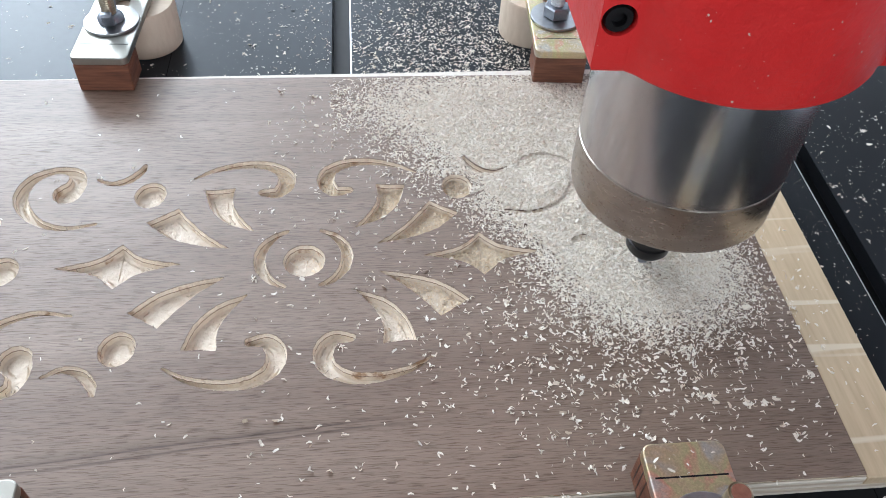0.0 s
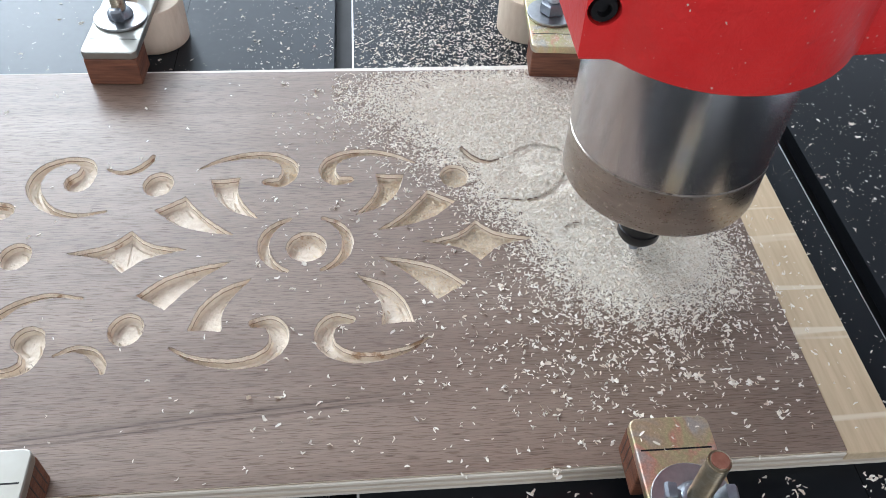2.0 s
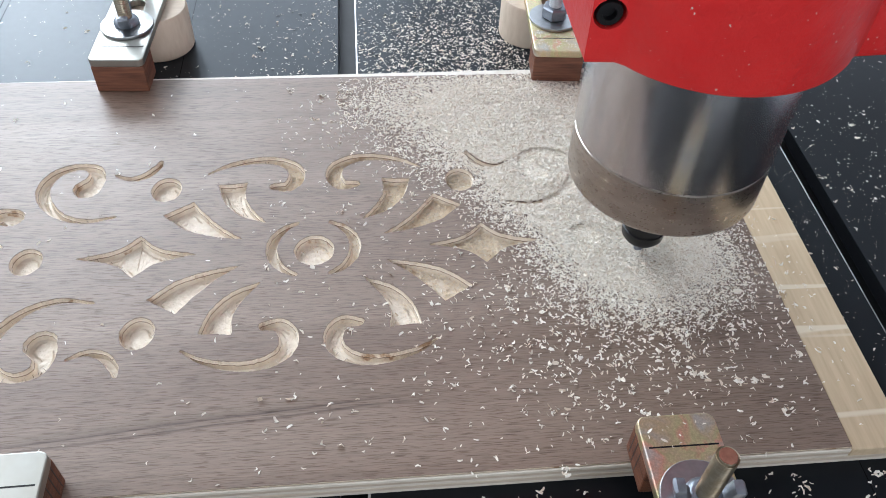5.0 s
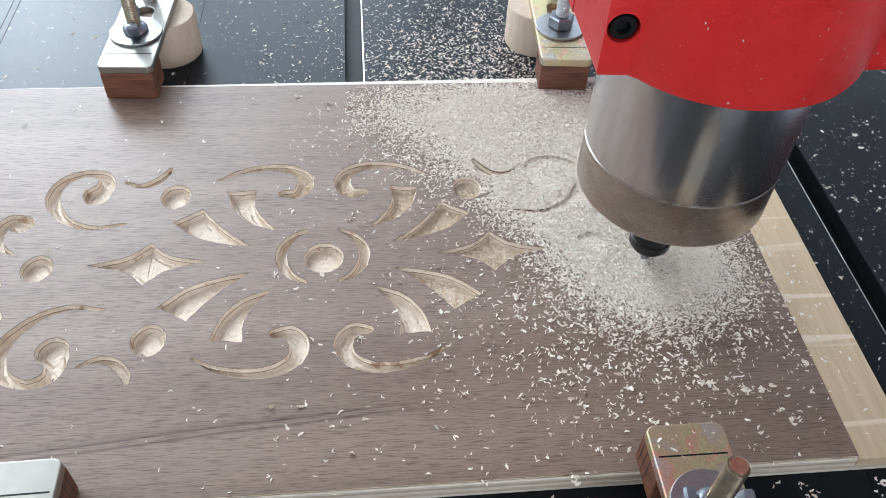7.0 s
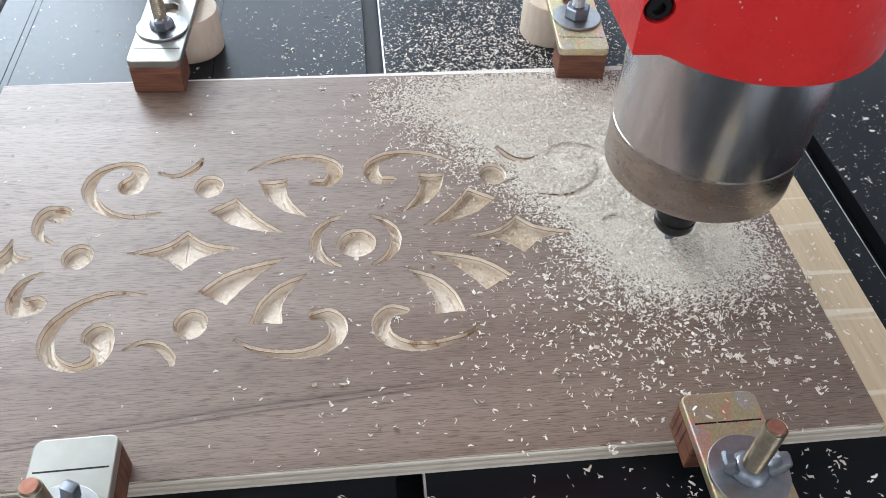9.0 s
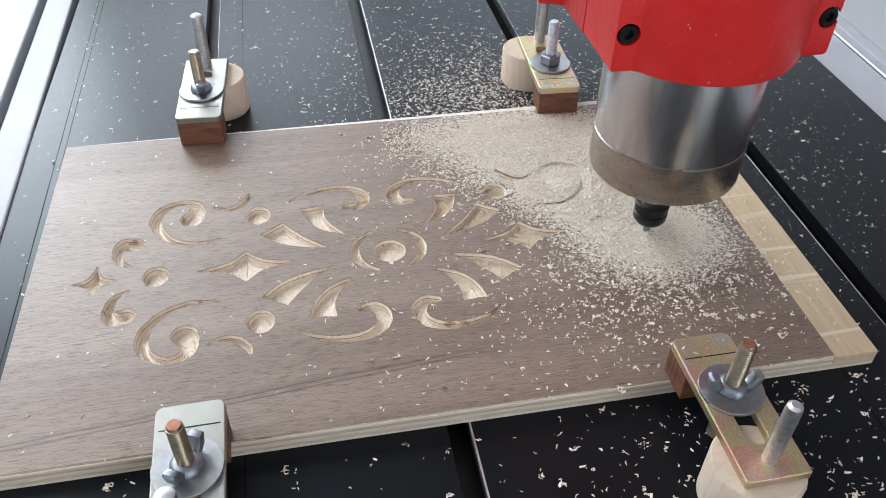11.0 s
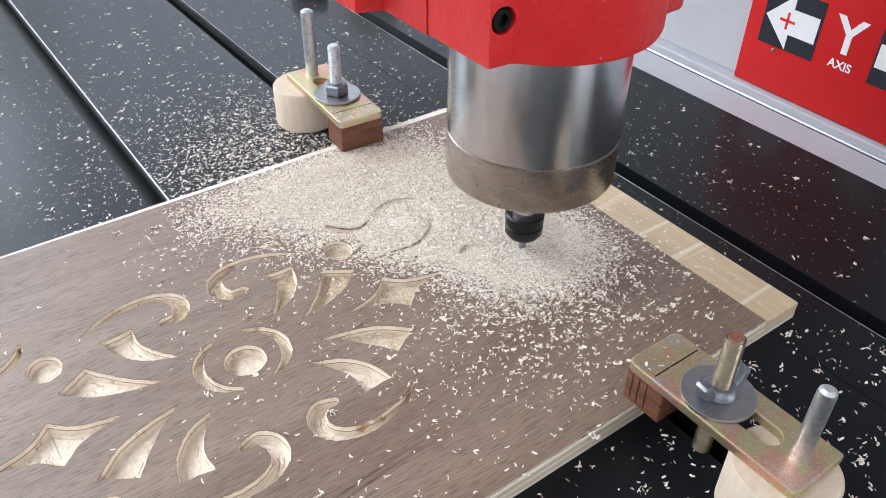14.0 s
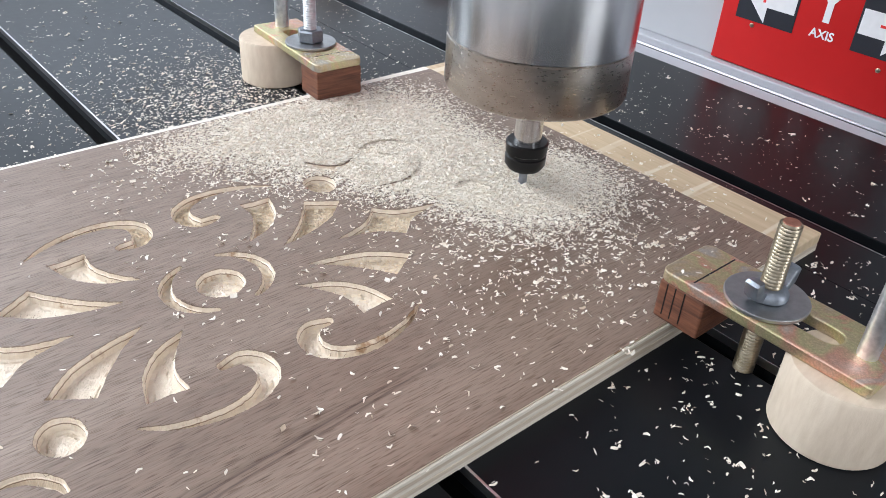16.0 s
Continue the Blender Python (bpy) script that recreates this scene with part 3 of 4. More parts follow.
def carve(x0, x1, y0, y1, step):
    """A fine relief grid of the face with the pockets sunk into it; the grid's points slide onto the pocket rims."""
    nx, ny = int(round((x1 - x0) / step)) + 1, int(round((y1 - y0) / step)) + 1
    gx, gy = np.meshgrid(np.linspace(x0, x1, nx), np.linspace(y0, y1, ny))
    P = np.stack([gx, gy], -1).reshape(-1, 2)
    depth = np.full(len(P), -99.0)                           # distance inside a pocket, negative outside
    near = P.copy()
    # the cutter and the torn veneer leave the rims a little uneven
    WARP = np.array([(.26 * noise.noise(Vector((x * .42, y * .42, 21))) + .16 * noise.noise(Vector((x * 1.1, y * 1.1, 31))), .26 * noise.noise(Vector((x * .42, y * .42, 41))) + .16 * noise.noise(Vector((x * 1.1, y * 1.1, 51)))) for x, y in P])
    for o in CUTS:
        lo, hi = o.min(0) - 1.5, o.max(0) + 1.5
        k = np.nonzero((P[:, 0] > lo[0]) & (P[:, 0] < hi[0]) & (P[:, 1] > lo[1]) & (P[:, 1] < hi[1]))[0]
        q = P[k] + WARP[k]
        best, foot, odd = np.full(len(k), 1e9), q.copy(), np.zeros(len(k), bool)
        for a, b in zip(o, np.roll(o, -1, 0)):
            d = b - a
            t = np.clip(((q - a) @ d) / max(d @ d, 1e-12), 0, 1)
            f = a + t[:, None] * d
            r = np.linalg.norm(q - f, axis=1)
            m = r < best
            best[m], foot[m] = r[m], f[m]
            if a[1] != b[1]:
                odd ^= ((a[1] > q[:, 1]) != (b[1] > q[:, 1])) & (q[:, 0] < (b[0] - a[0]) * (q[:, 1] - a[1]) / (b[1] - a[1]) + a[0])
        s = np.where(odd, best, -best)
        m = s > depth[k]
        depth[k[m]], near[k[m]] = s[m], foot[m] - WARP[k[m]]
    snap = np.abs(depth) < step * .52
    rings = ((.26, -1.50), (.70, -1.78), (RUN, -DEPTH * 1000))  # a ledge left by the cutter's first pass, and the wall's foot
    way = P - near
    way /= np.maximum(np.linalg.norm(way, axis=1), 1e-9)[:, None]
    for at, _ in rings:
        on = np.abs(depth - at) < step * .52
        P[on] = near[on] + way[on] * at
        depth[on] = at
    P[snap] = near[snap]
    depth[snap] = 0
    z = np.zeros(len(P))
    inn = depth > 0
    d = depth[inn]
    rough = np.array([noise.noise(Vector((x * .55, y * .55, 3))) + .7 * noise.noise(Vector((x * 1.9, y * 1.9, 9))) for x, y in P[inn]])
    z[inn] = np.interp(d, [0] + [r[0] for r in rings], [0] + [r[1] for r in rings]) + .36 * rough * np.clip((d - RUN) / 1.2, 0, 1)
    # broken lines where the cutter turned on the pocket floors
    pin = P[inn]
    run = np.array([noise.noise(Vector((x * .16, y * .16, 77))) for x, y in pin])
    z[inn] -= .55 * ((np.abs(d - 2.75) < .22) & (run > .02))
    for cx in (-74.8, 74.8):
        z[inn] -= .55 * ((np.abs(pin[:, 0] - cx) < .24) & (pin[:, 1] > -4) & (pin[:, 1] < 9.5))
    # a little tear-out lifts the veneer round the rims
    rim = (~inn) & (depth > -.9)
    z[rim] += np.array([max(0, noise.noise(Vector((x * 1.3, y * 1.3, 5)))) * .10 for x, y in P[rim]])
    V = np.column_stack([P, z]) * .001
    i = np.arange(nx * ny).reshape(ny, nx)
    F = np.stack([i[:-1, :-1], i[:-1, 1:], i[1:, 1:], i[1:, :-1]], -1).reshape(-1, 4)
    return V, F


def mesh_from(name, V, F, material):
    me = bpy.data.meshes.new(name)
    me.from_pydata(V.tolist() if hasattr(V, "tolist") else V, [], F.tolist() if hasattr(F, "tolist") else F)
    me.materials.append(material)
    return me


RX0, RX1, RY0, RY1 = -166, 132, -66, 68
V, F = carve(RX0, RX1, RY0, RY1, 0.30)
x0, x1, y0, y1 = RX0 * .001, RX1 * .001, RY0 * .001, RY1 * .001
extra, faces = [], []
for a0, a1, b0, b1 in ((BX0, x0, VY0, None), (x1, VX1, VY0, None), (x0, x1, VY0, y0), (x0, x1, y1, None)):
    k = len(V) + len(extra)
    extra += [(a0, b0, 0), (a1, b0, 0), (a1, b1 or veneer_back(a1), 0), (a0, b1 or veneer_back(a0), 0)]
    faces.append((k, k + 1, k + 2, k + 3))
k = len(V) + len(extra)
ring = ((BX0, VY0), (VX1, VY0), (VX1, veneer_back(VX1)), (BX0, veneer_back(BX0)))
extra += [(x, y, 0) for x, y in ring] + [(x, y, -BED) for x, y in ring]
faces += [(k + (j + 1) % 4, k + j, k + 4 + j, k + 4 + (j + 1) % 4) for j in range(4)]
panel = thing("carved_panel", "walnut-veneered plywood panel with a half-carved scroll ornament", "wood panel")
me = mesh_from("carved_face", V.tolist() + extra, F.tolist() + faces, M_BOARD)
face = new("carved_face", me)
face.parent, face["label"] = panel, "walnut veneer face with pale carved pockets"
part("core", box(BX0, BX1, BY0, BY1, TZ, -BED, .0003, 1), M_PLY, panel, "layered pale plywood core", False)
part("bare_strip", box(VX1 + .0001, BX1, BY0, BY1, -BED, -.0004, .0004, 1), M_PALE, panel, "bare pale plywood margin", False)
part("front_lip", box(BX0, VX1, BY0, VY0 - .0001, -BED, -.0007, .0003, 1), M_PLY, panel, "bare plywood edge", False)
part("back_lip", prism([(BX0, veneer_back(BX0) + .0001), (VX1, veneer_back(VX1) + .0001), (VX1, BY1), (BX0, BY1)], -BED, -.0003), M_LIP, panel, "bare plywood edge", False)

# torn veneer fibres along the rims of the pockets
rng = np.random.default_rng(5)
fv, ff = [], []
for o in CUTS:
    for a, b in zip(o, np.roll(o, -1, 0)):
        nrm = np.array((b[1] - a[1], a[0] - b[0]))
        ln = np.linalg.norm(nrm)
        if ln < 1e-6:
            continue
        torn = max(0.0, noise.noise(Vector((a[0] * .11, a[1] * .11, 61))) - .02) * 3.2
        for _ in range(rng.poisson(ln * torn * (.80 if nrm[1] < 0 else .40))):
            p = a + (b - a) * rng.random() + rng.normal(0, .35, 2)
            ang, length = rng.normal(math.pi / 2, 1.1), rng.uniform(.5, 2.1)
            d = np.array((math.cos(ang), math.sin(ang)))
            s = np.array((-d[1], d[0])) * rng.uniform(.05, .11)
            k = len(fv)
            mid = p + d * length * .5 + s * rng.normal(0, 3)
            end = p + d * length + s * rng.normal(0, 6)
            h = rng.uniform(.15, .8)
            fv += [
                ((p - s)[0] * .001, (p - s)[1] * .001, .00003), ((p + s)[0] * .001, (p + s)[1] * .001, .00003),
                ((mid + s)[0] * .001, (mid + s)[1] * .001, h * .001), ((mid - s)[0] * .001, (mid - s)[1] * .001, h * .001), (end[0] * .001, end[1] * .001, h * .0006)]
            ff += [(k, k + 1, k + 2, k + 3), (k + 3, k + 2, k + 4)]
fuzz = new("veneer_fuzz", mesh_from("veneer_fuzz", fv, ff, M_FIBRE))
fuzz.parent, fuzz["label"] = panel, "fine torn brown veneer fibres"
tagged(fuzz, kind="stuff")

# ---- clamps ----


def threaded(r, z0, z1, pitch=.00125):
    n = int((z1 - z0) / pitch)
    prof = [(r * .7, z0)]
    for i in range(n):
        prof += [(r * .88, z0 + (i + .15) * pitch), (r, z0 + (i + .5) * pitch), (r, z0 + (i + .62) * pitch)]
    return prof + [(r * .88, z1 - .0008), (r * .80, z1)]


def wing_nut():
    bm = lathe([(.0062, 0), (.0066, .0006), (.0064, .0020), (.0052, .0036), (.0042, .0040)], 24)
    for s in (1, -1):
        w = prism([(s * x, y) for x, y in ([(.0042, .0004), (.0078, .0008), (.0102, .0030), (.0113, .0078), (.0104, .0088), (.0076, .0086), (.0064, .0046), (.0044, .0032)][::s])], -.0027, .0027, bevel=.0009)
        bmesh.ops.transform(w, matrix=Matrix.Rotation(radians(90), 4, "X"), verts=w.verts)
        merged(bm, w)
    return bm


def clamp_set(m, rod1, rod2, turn, nut, label, disc_at=.064, plate_mat=None, saw=False, disc_x=.001, tip=None, stud_mat=None, stud_r=.0036, rod_r=.0039):
    c = thing("hold_down_clamp", label, "clamp", m, "clamps that hold the panel")
    slot = [(.0046 * math.cos(radians(a)), .0250 + .0046 * math.sin(radians(a))) for a in range(180, 361, 20)] + [(.0046 * math.cos(radians(a)), .0535 + .0046 * math.sin(radians(a))) for a in range(0, 181, 20)]
    front = [p for p in rounded(-.0138, .0138, 0, .0740, .0034) if p[1] < .02]
    bm = prism([(.0138, .0734), (.0132, .0740), (-.0132, .0740), (-.0138, .0734)] + front, .0155, .0197, [slot], .0006)
    plate = part("plate", bm, plate_mat or M_ZINC, c, "yellow-passivated steel plate with a slot", False)
    part("scribed_line", box(-.0120, .0120, .0118, .0124, .01968, .01976), M_BLACK, plate, "black marked line", False)
    bm = box(-.0132, .0132, .0004, .0185, .00005, .0154, .0008, 2)
    block = part("block", bm, M_BLOCK, c, "reddish brown hardwood packing block", False)
    if saw:
        for y in (.0035, .0068, .0105):
            part("saw_mark", box(*sorted((.01315 * saw, .01325 * saw)), y, y + .0005, .002, .0148), M_BLACK, block, "dark saw mark", False)
    part("packing_disc", lathe([(.0182, TZ), (.0188, TZ + .0007), (.0188, .0142), (.0179, .0154)], 56, m=pose(disc_x, disc_at, 0)), M_DISC, c, "turned pale pine packing disc")
    part("washer", prism(circle(0, .0315, .0137, 40), .0198, .0213, bevel=.0003), M_WASHER, c, "large round zinc washer", False)
    if nut == "wing":
        bm = wing_nut()
    else:
        bm = lathe([(.0066, 0), (.0072, .0006), (.0072, .0056), (.0064, .0064)], 6)
    bmesh.ops.transform(bm, matrix=pose(0, .0315, .0214, 0, 0, turn), verts=bm.verts)
    part("wing_nut" if nut == "wing" else "nut", bm, M_NUT, c, "galvanised wing nut" if nut == "wing" else "galvanised hexagon nut")
    stud = part("stud", lathe(threaded(stud_r, TZ - .018, rod1), 20, m=pose(0, .0315, 0)), stud_mat or M_BRASS, c, "zinc-plated threaded stud")
    part("stud_end", lathe([(stud_r * .78, rod1), (stud_r * .74, rod1 + .0003), (.001, rod1 + .0004)], 16, m=pose(0, .0315, 0)), tip or stud_mat or M_BRASS, stud, "flat stud end")
    rod = part("rod", lathe([(rod_r * .93, .0156)] + [(rod_r - .00009 * (i % 2), .0160 + i * (rod2 - .0190) / 70) for i in range(70)] + [(rod_r, rod2 - .0028), (rod_r * .9, rod2 - .0010), (rod_r * .5, rod2)], 24, m=pose(0, .0655, 0)), M_GALV, c, "dull galvanised jack rod")
    return c


FR = clamp_set(pose(.1265, -.1030, 0, 0, 0, 180), .0488, .0535, -6, "wing", "zinc clamp plate with wing nut, saw-marked block and pine disc", saw=1, tip=M_COPPER, disc_x=.0026, rod_r=.0032)
FL = clamp_set(pose(-.0948, -.1020, 0, 0, 0, 181), .0468, .0560, 62, "wing", "zinc clamp plate with wing nut on a brown wood block", saw=-1, tip=M_COPPER, plate_mat=M_ZINC2, stud_r=.0034)
BL = clamp_set(pose(-.1002, .1172, 0, 0, 0, -2.6), .0475, .0560, 100, "wing", "scratched bright zinc clamp plate with stud and pale disc", plate_mat=M_ZINC2, disc_x=.0062, disc_at=.0590)
BR = clamp_set(pose(.1285, .1160, 0, 0, 0, -3.6), .0505, .0600, 10, "hex", "chip-strewn zinc clamp plate with hexagon nut and pine disc", disc_x=-.0070, stud_mat=M_GALV)

# two spare packing sets further back on the table


def spare(name, bm, material, m, label, category):
    o = obj(name, bm, material, True)
    o.matrix_world = m
    return tagged(o, label, category, "spare packing pieces")


spare("packing_disc", lathe([(.0207, 0), (.0213, .0007), (.0213, .0242), (.0207, .0249)], 56), M_DISC, pose(.2660, .3310, TZ), "pale pine packing disc standing on the table", "wood disc")
spare("packing_block", box(-.0132, .0132, -.009, .009, 0, .0155, .0008), M_BLOCK, pose(.2290, .3700, TZ, 0, 0, -8), "reddish brown hardwood block on the table", "wood block")
spare("packing_block", box(-.0132, .0132, -.0132, .0132, 0, .0155, .0008), M_BLOCK, pose(.3400, .2800, TZ, 0, 0, 12), "reddish brown hardwood block on the table", "wood block")

# ---- the spindle and its red mount ----
AX, AY = .1418, -.0088
spindle = thing("milling_spindle", "polished steel milling spindle held in a red clamp mount", "spindle", pose(AX, AY, 0))
part("shell", lathe([(.0368, .0682), (.0376, .0686), (.0376, .30), (.037, .301)], 96), M_STEEL, spindle, "bright turned steel shell")
part("lower_band", lathe([(.0120, .0474), (.0362, .0466), (.0372, .0474), (.0375, .0484), (.0375, .0676), (.0368, .0681)], 96), M_BAND, spindle, "dull stained steel end band")
part("shaft", lathe([(.0060, .0200), (.0060, .0480)], 32), M_STEEL, spindle, "bright steel spindle shaft")
nut = lathe([(.0050, .0086), (.0074, .0090), (.0089, .0112), (.0090, .0150), (.0084, .0154), (.0084, .0164), (.0090, .0168), (.0093, .0212), (.0086, .0219), (.0062, .0219)], 36)
part("collet_nut", nut, M_BLACK, spindle, "black oxide collet nut")
bit = lathe([(.0004, -.0030), (.0018, -.0020), (.0019, .0087)], 14)
part("cutter", bit, M_NUT, spindle, "slim steel engraving cutter")

RB, RT, RR = .1165, .42, .0470     # the mount's underside, its top and its barrel's radius
SPLIT = .0100                      # the joint between cap and bracket


def mount_outline(half):
    if half == "cap":
        arc = [(RR * math.cos(radians(a)), RR * math.sin(radians(a))) for a in np.linspace(223, 317, 32)]
        return [(-.0490, SPLIT - .0006), (-.0490, -.0268), (-.0392, -.0274), (-.0365, -.0294)] + arc + [(.0365, -.0294), (.0392, -.0274), (.0510, -.0268), (.0510, SPLIT - .0006)]
    return [(-.0490, SPLIT + .0006), (.0510, SPLIT + .0006), (.0510, .0400), (.0640, .0440), (.0640, .0720), (-.0600, .0720), (-.0600, .0440), (-.0490, .0400)]


mount = thing("spindle_mount", "glossy red painted cast spindle mount with socket screws", "spindle mount", pose(AX, AY, 0))


def half_with_bore(half):
    o = mount_outline(half)
    y = SPLIT - .0006 if half == "cap" else SPLIT + .0006
    xh = math.sqrt(.0378 ** 2 - y * y)
    a = math.degrees(math.atan2(y, xh))
    if half == "cap":
        bore = [(.0378 * math.cos(radians(t)), .0378 * math.sin(radians(t))) for t in np.linspace(a, -180 - a, 40)]
        ring = o + bore
    else:
        bore = [(.0378 * math.cos(radians(t)), .0378 * math.sin(radians(t))) for t in np.linspace(180 - a, a, 30)]
        ring = o[:1] + bore + o[1:]
    area = sum(p[0] * q[1] - q[0] * p[1] for p, q in zip(ring, ring[1:] + ring[:1]))
    return ring if area > 0 else ring[::-1]


SCREWS = [(-.0436, .1340), (-.0436, .1665), (.0465, .1350), (.0465, .1675)]
cutters = []
for x, z in SCREWS:
    bm = lathe([(.0050, 0), (.0050, .02)], 24, m=Matrix.Translation((x, -.0400, z)) @ Matrix.Rotation(radians(-90), 4, "X"))
    cutters.append(bm)
cap = part("cap", prism(half_with_bore("cap"), RB, RT, bevel=.0022), M_RED, mount, "red painted clamp cap", False)
tool = None
for bm in cutters:
    tool = merged(tool, bm)
tool = obj("counterbores", tool, M_RED)
cut = cap.modifiers.new("counterbores", "BOOLEAN")
cut.object, cut.operation, cut.solver = tool, "DIFFERENCE", "EXACT"
tool.parent = mount
bpy.context.view_layer.update()
done = bpy.data.meshes.new_from_object(cap.evaluated_get(bpy.context.evaluated_depsgraph_get()))
cap.modifiers.clear()
cap.data = done
done.shade_smooth()
done.set_sharp_from_angle(angle=radians(30))
bpy.data.objects.remove(tool)
part("bracket", prism(half_with_bore("bracket"), RB, RT, bevel=.0010), M_RED, mount, "red painted bracket")
for x, z in SCREWS:
    prof = [(.0042, -.0205), (.0042, -.0262), (.0038, -.0268), (.0022, -.0268), (.0020, -.0245)]
    bm = lathe([(r, -y) for r, y in prof], 24, m=Matrix.Translation((x, 0, z)) @ Matrix.Rotation(radians(90), 4, "X"))
    part("socket_screw", bm, M_BLACK, mount, "black socket screw")
# unseen beam; it and the mount's top are enlarged to shade the panel's right
carriage = thing("assumed_gantry_beam", "dark aluminium gantry beam, assumed out of view, that carries the spindle mount and shades the panel", "gantry", pose(0, AY, 0))
part("beam", box(-.30, .405, .0725, .1400, .30, .46, .003), M_TABLE, carriage, smooth=False)

# ---- wood shavings ----
rng = np.random.default_rng(11)


def heap(x, y):
    """How thickly the shavings lie, 0 to 1, on the panel (millimetres)."""
    def blob(cx, cy, sx, sy, rot=0.0):
        c, s = math.cos(rot), math.sin(rot)
        u, v = ((x - cx) * c + (y - cy) * s) / sx, (-(x - cx) * s + (y - cy) * c) / sy
        return np.exp(-(u * u + v * v) ** 1.5)
    return np.clip(1.25 * blob(108, 80, 54, 42) + 1.15 * blob(119, 34, 37, 34, -.3) + 1.25 * blob(143, -9, 38, 33, -.15) + .42 * blob(60, 102, 44, 24), 0, 1)


def flakes(name, X, Y, Z, size, material, tilt, fat=1.0):
    """Small curled shavings: each a bent strip of two or three facets."""
    n = len(X)
    ang = rng.uniform(0, 2 * math.pi, n)
    L = size * np.clip(rng.lognormal(0, .34, n), .4, 1.9)
    W = L * rng.uniform(.15, .36, n) * fat
    bend = rng.uniform(-.25, .48, n) * L
    side = rng.normal(0, .19, n) * L
    up = rng.normal(0, tilt, n)
    lean = rng.normal(0, tilt * 1.6, n)
    c, s = np.cos(ang), np.sin(ang)
    V = np.empty((n, 6, 3))
    for j, (a, h) in enumerate(((-.5, 0), (0.0, 1), (.5, 0))):
        for k, b in ((0, -.5), (1, .5)):
            lx, ly = a * L, b * W * (1.0 if j == 1 else .58) + side * h
            V[:, 2 * j + k, 0] = X + c * lx - s * ly
            V[:, 2 * j + k, 1] = Y + s * lx + c * ly
            V[:, 2 * j + k, 2] = Z + .08 + np.abs(a * L * up) * (a > 0) + np.maximum(bend, 0) * h * .55 + np.abs(lean) * W * (b > 0)
    base = np.arange(n)[:, None] * 6
    F = np.concatenate([base + np.array([[0, 2, 3, 1]]), base + np.array([[2, 4, 5, 3]])], 1).reshape(-1, 4)
    me = bpy.data.meshes.new(name)
    me.from_pydata((V.reshape(-1, 3) * .001).tolist(), [], F.tolist())
    me.materials.append(material)
    return new(name, me)


def scatter(n, x0, x1, y0, y1, weight):
    out = []
    while sum(map(len, out)) < n:
        p = np.stack([rng.uniform(x0, x1, 20000), rng.uniform(y0, y1, 20000)], 1)
        out.append(p[rng.random(20000) < weight(p[:, 0], p[:, 1])])
    return np.concatenate(out)[:n]


def clumped(n, x0, x1, y0, y1, weight):
    """Shavings that cling together by twos to sixes."""
    p = scatter(int(n * .62), x0, x1, y0, y1, weight)
    k = rng.choice(len(p), n - len(p), p=(w := rng.exponential(1, len(p)) ** 2) / w.sum())
    return np.concatenate([p, p[k] + rng.normal(0, 1.0, (len(k), 2))])


def mound(x, y):
    h = heap(x, y)
    return np.clip((h - .42) / .58, 0, 1)


def in_pocket(x, y):
    hit = np.zeros(len(x), bool)
    for o in CUTS:
        k = np.nonzero((x > o[:, 0].min()) & (x < o[:, 0].max()) & (y > o[:, 1].min()) & (y < o[:, 1].max()))[0]
        if len(k):
            odd = np.zeros(len(k), bool)
            for a, b in zip(o, np.roll(o, -1, 0)):
                if a[1] != b[1]:
                    odd ^= ((a[1] > y[k]) != (b[1] > y[k])) & (x[k] < (b[0] - a[0]) * (y[k] - a[1]) / (b[1] - a[1]) + a[0])
            hit[k] |= odd
    return hit


def fill_height(x, y):
    """How far shavings fill a pocket under the heap; three of them were swept half empty."""
    return np.where((x < 93) | ((x < 105) & (y < 33)), .9, 3.4) * mound(x, y)


def level(p):
    x, y = p[:, 0], p[:, 1]
    z = np.maximum(0.02, -0.10 + mound(x, y) * 0.6) + rng.uniform(0, .7, len(x)) * mound(x, y)
    fill = -DEPTH * 1000 + .15 + fill_height(x, y) + rng.uniform(0, .5, len(x))     # shavings that dropped into the carving
    return np.where(in_pocket(x, y), fill, z)


# the fine bed of dust and shavings that fills the carving under the heap
nx, ny = 200, 220
gx, gy = np.meshgrid(np.linspace(40, 192, nx), np.linspace(-46, 120.5, ny))
rough = np.array([[noise.noise(Vector((x * .22, y * .22, 1))) * .5 + noise.noise(Vector((x * .8, y * .8, 4))) * .6 for x in gx[0]] for y in gy[:, 0]])
dig = np.exp(-((gx - 143.2) ** 2 + (gy + 13.5) ** 2) / 40)
h = np.clip((heap(gx, gy) - .50 + .24 * rough) / .38, 0, 1)
gz = -0.40 + h * (0.62 + rough * .42) - dig * .5
gz -= (DEPTH * 1000 - .6 - fill_height(gx, gy)) * in_pocket(gx.ravel(), gy.ravel()).reshape(gz.shape)
i = np.arange(nx * ny).reshape(ny, nx)
F = np.stack([i[:-1, :-1], i[:-1, 1:], i[1:, 1:], i[1:, :-1]], -1).reshape(-1, 4)
F = F[(h.reshape(-1)[F].max(1) > .12)]
heap_bed = mesh_from("shavings_bed", np.stack([gx, gy, gz], -1).reshape(-1, 3) * .001, F, M_CHIPBED)
heap_bed.shade_smooth()
bed = new("shavings_bed", heap_bed)
tagged(bed, "heap of fine pale sawdust on the walnut panel", "sawdust", kind="stuff")


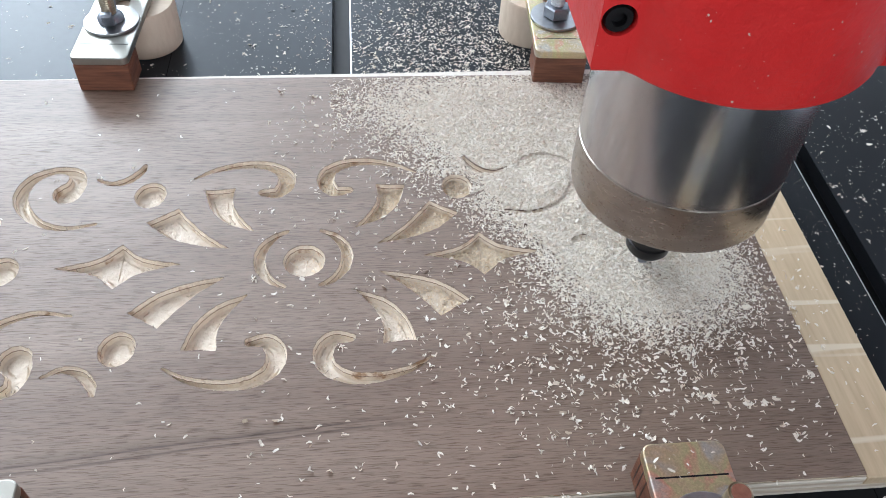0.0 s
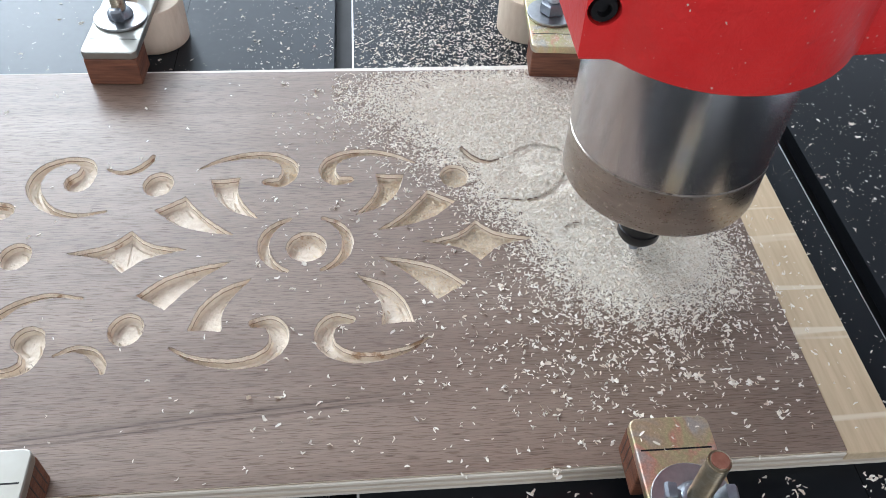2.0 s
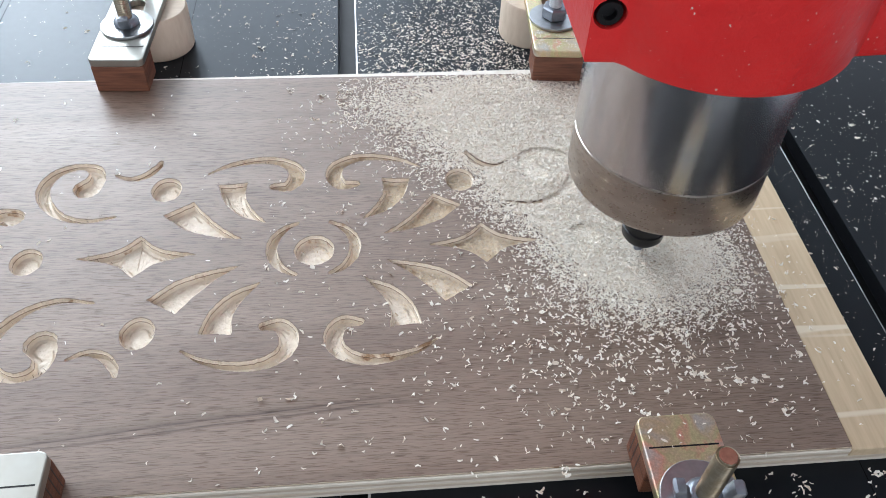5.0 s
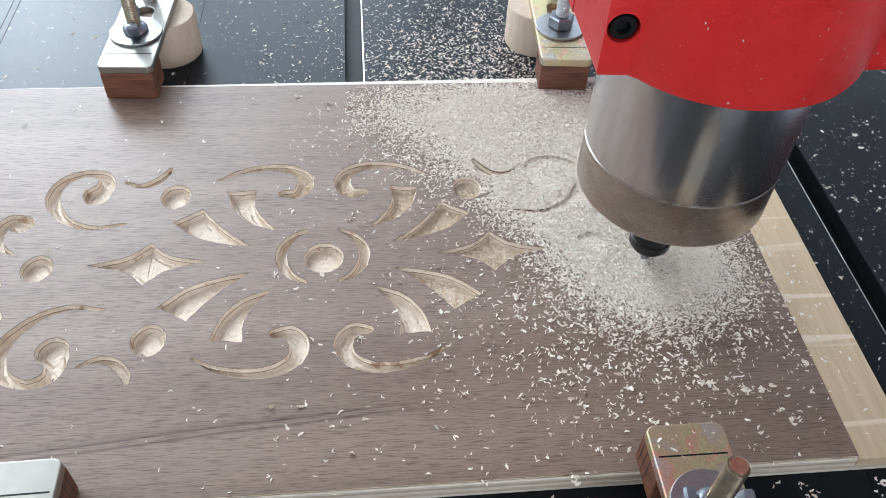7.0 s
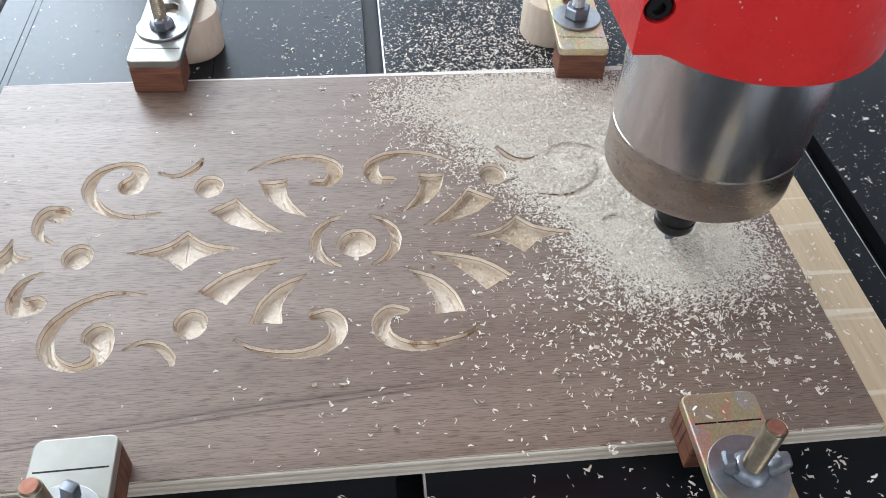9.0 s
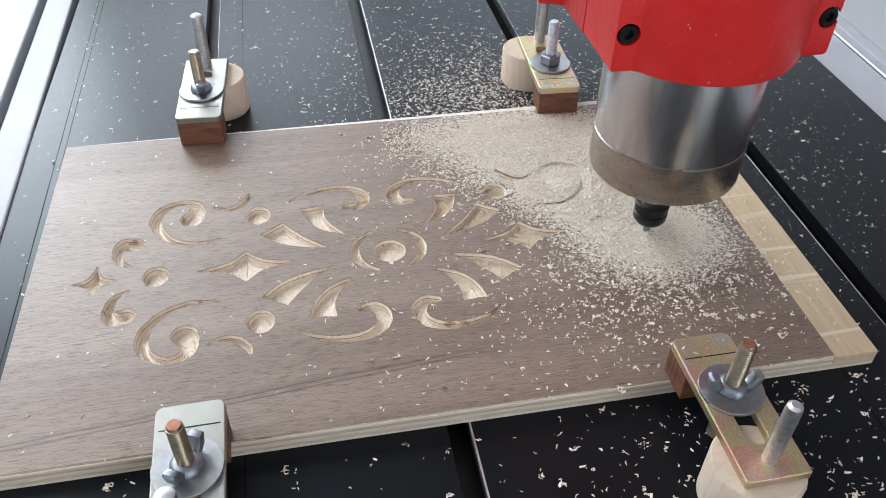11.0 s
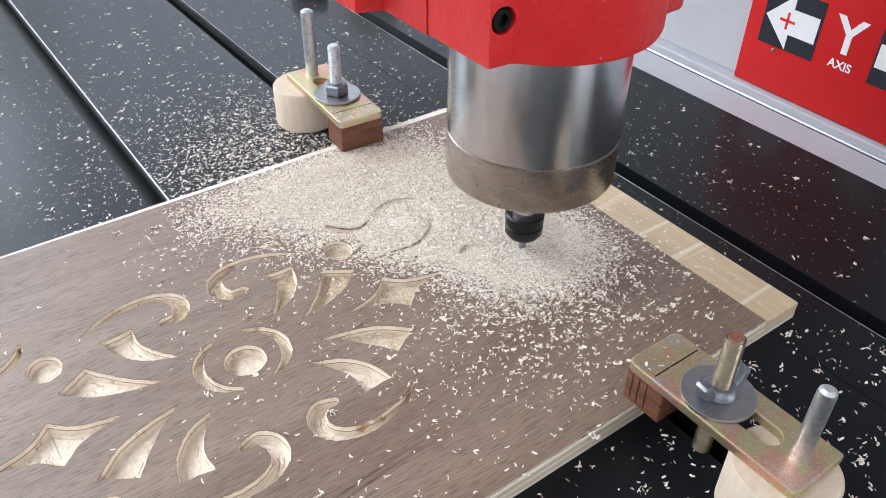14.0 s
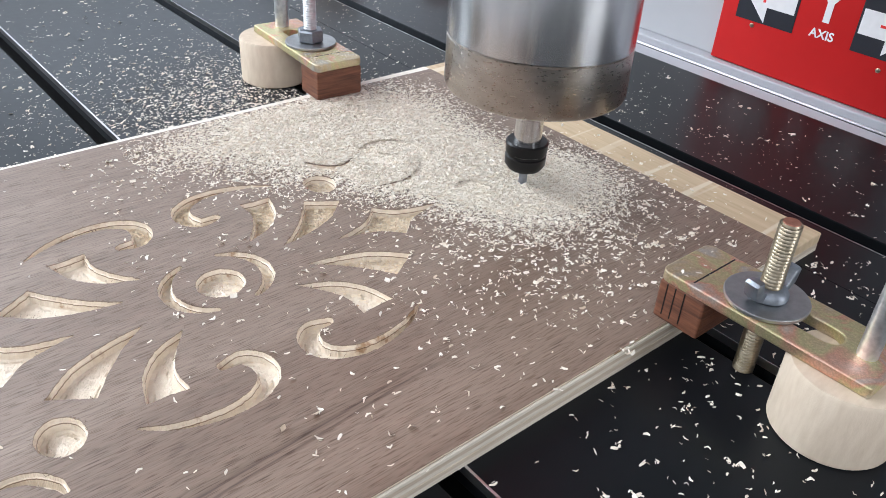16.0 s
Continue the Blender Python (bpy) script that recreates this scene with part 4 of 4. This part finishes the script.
p = scatter(98000, 10, 196, -62, 124, lambda x, y: heap(x, y) ** 1.15)
tagged(flakes("wood_shavings", p[:, 0], p[:, 1], level(p), 1.28, M_CHIP, .26, 1.0), "thick heap of small pale wood shavings round the cutter", "wood shavings", kind="stuff")
p = clumped(3600, -20, 212, -112, 122, lambda x, y: np.clip(.03 + .75 * np.exp(-(((x - 128) / 55) ** 2 + ((y + 38) / 44) ** 2)) + .55 * np.exp(-(((x - 48) / 42) ** 2 + ((y - 92) / 26) ** 2)), 0, 1) * (1 - .8 * heap(x, y)))
tagged(flakes("wood_shavings", p[:, 0], p[:, 1], level(p), 1.35, M_CHIP, .34, 1.4), "loose curled shavings strewn over the panel", "wood shavings", kind="stuff")
p = scatter(9000, -20, 130, -60, 66, lambda x, y: in_pocket(x, y) * np.clip((x + 18) / 70 + (y - 10) / 60, .03, 1))
tagged(flakes("wood_shavings", p[:, 0], p[:, 1], -DEPTH * 1000 + .25 + rng.uniform(0, .7, len(p)), 1.15, M_CHIPTAN, .28, 1.1), "tan shavings that fill the freshly cut pockets", "wood shavings", kind="stuff")
p = scatter(230, -180, 60, -110, 122, lambda x, y: .25 + .6 * np.clip((x + 60) / 100, 0, 1))
tagged(flakes("wood_shavings", p[:, 0], p[:, 1], level(p), 1.3, M_CHIP, .22, 1.4), "few stray shavings on the carved side of the panel", "wood shavings", kind="stuff")


def on_table(x, y):
    free = ~((x > -186) & (x < 221) & (y > -113) & (y < 131))
    for s in SLOTS:
        free &= abs(x - s * 1000) > 6
    for cx, cy in ((127.5, -167), (-94, -166), (-96, 181), (133, 180)):
        free &= (x - cx) ** 2 + (y - cy) ** 2 > 23 ** 2
    return free


p = scatter(4200, -60, 250, 130, 330, lambda x, y: on_table(x, y) * np.exp(-(((x - 88) / 62) ** 2 + ((y - 150) / 62) ** 2)))
tagged(flakes("wood_shavings", p[:, 0], p[:, 1], p[:, 0] * 0 + TZ * 1000 + .03, 1.3, M_CHIP, .24, 1.25), "pale shavings strewn on the black table behind the panel", "wood shavings", kind="stuff")
p = clumped(3000, -205, 350, -240, 460, lambda x, y: on_table(x, y) * (.06 + .7 * np.exp(-(((x - 150) / 90) ** 2 + ((y + 145) / 50) ** 2)) + .18 * np.exp(-(((x - 290) / 45) ** 2 + ((y - 10) / 75) ** 2)) + .25 * np.exp(-(((x - 90) / 150) ** 2 + ((y - 260) / 120) ** 2))))
tagged(flakes("wood_shavings", p[:, 0], p[:, 1], p[:, 0] * 0 + TZ * 1000 + .03, 1.45, M_CHIP, .22, 1.4), "loose shavings scattered on the black machine table", "wood shavings", kind="stuff")
p = scatter(4000, -205, 350, 126, 520, lambda x, y: on_table(x, y) * (.12 + .8 * np.exp(-(((x - 60) / 120) ** 2 + ((y - 190) / 110) ** 2))))
tagged(flakes("wood_dust", p[:, 0], p[:, 1], p[:, 0] * 0 + TZ * 1000 + .02, .55, M_CHIP, .2), "fine pale dust on the black machine table", "wood dust", kind="stuff")
p = scatter(1500, 218, 350, -110, 420, lambda x, y: on_table(x, y) * (.15 + .85 * np.exp(-(((x - 250) / 60) ** 2 + ((y - 60) / 130) ** 2))))
tagged(flakes("wood_dust", p[:, 0], p[:, 1], p[:, 0] * 0 + TZ * 1000 + .02, .60, M_CHIP, .2), "fine pale dust beside the bare edge of the panel", "wood dust", kind="stuff")
# dust on the clamp that stands beside the heap
p = scatter(480, 113, 145, 118, 160, lambda x, y: np.clip(1.2 - (y - 118) / 26, .05, 1))
q = np.array([[(BR.matrix_world.inverted() @ Vector((x * .001, y * .001, 0)))[k] for k in (0, 1)] for x, y in p])
p = p[(abs(q[:, 0]) < .0125) & (q[:, 1] > .001) & (np.hypot(q[:, 0], q[:, 1] - .0315) > .0150) & (q[:, 1] < .05)]
tagged(flakes("wood_shavings", p[:, 0], p[:, 1], p[:, 0] * 0 + 19.75, .80, M_CHIP, .35), "fine shavings lying on the back clamp plate", "wood shavings", kind="stuff")
# a few shavings on the clamp plate at the front
p = scatter(60, 114, 140, -126, -103, lambda x, y: np.clip((y + 126) / 24, .05, 1))
q = np.array([[(FR.matrix_world.inverted() @ Vector((x * .001, y * .001, 0)))[k] for k in (0, 1)] for x, y in p])
p = p[(abs(q[:, 0]) < .0120) & (q[:, 1] > .002) & (np.hypot(q[:, 0], q[:, 1] - .0315) > .0155)][:11]
tagged(flakes("wood_shavings", p[:, 0], p[:, 1], p[:, 0] * 0 + 19.80, 1.4, M_CHIP, .30, 1.3), "few pale shavings lying on the front clamp plate", "wood shavings", kind="stuff")
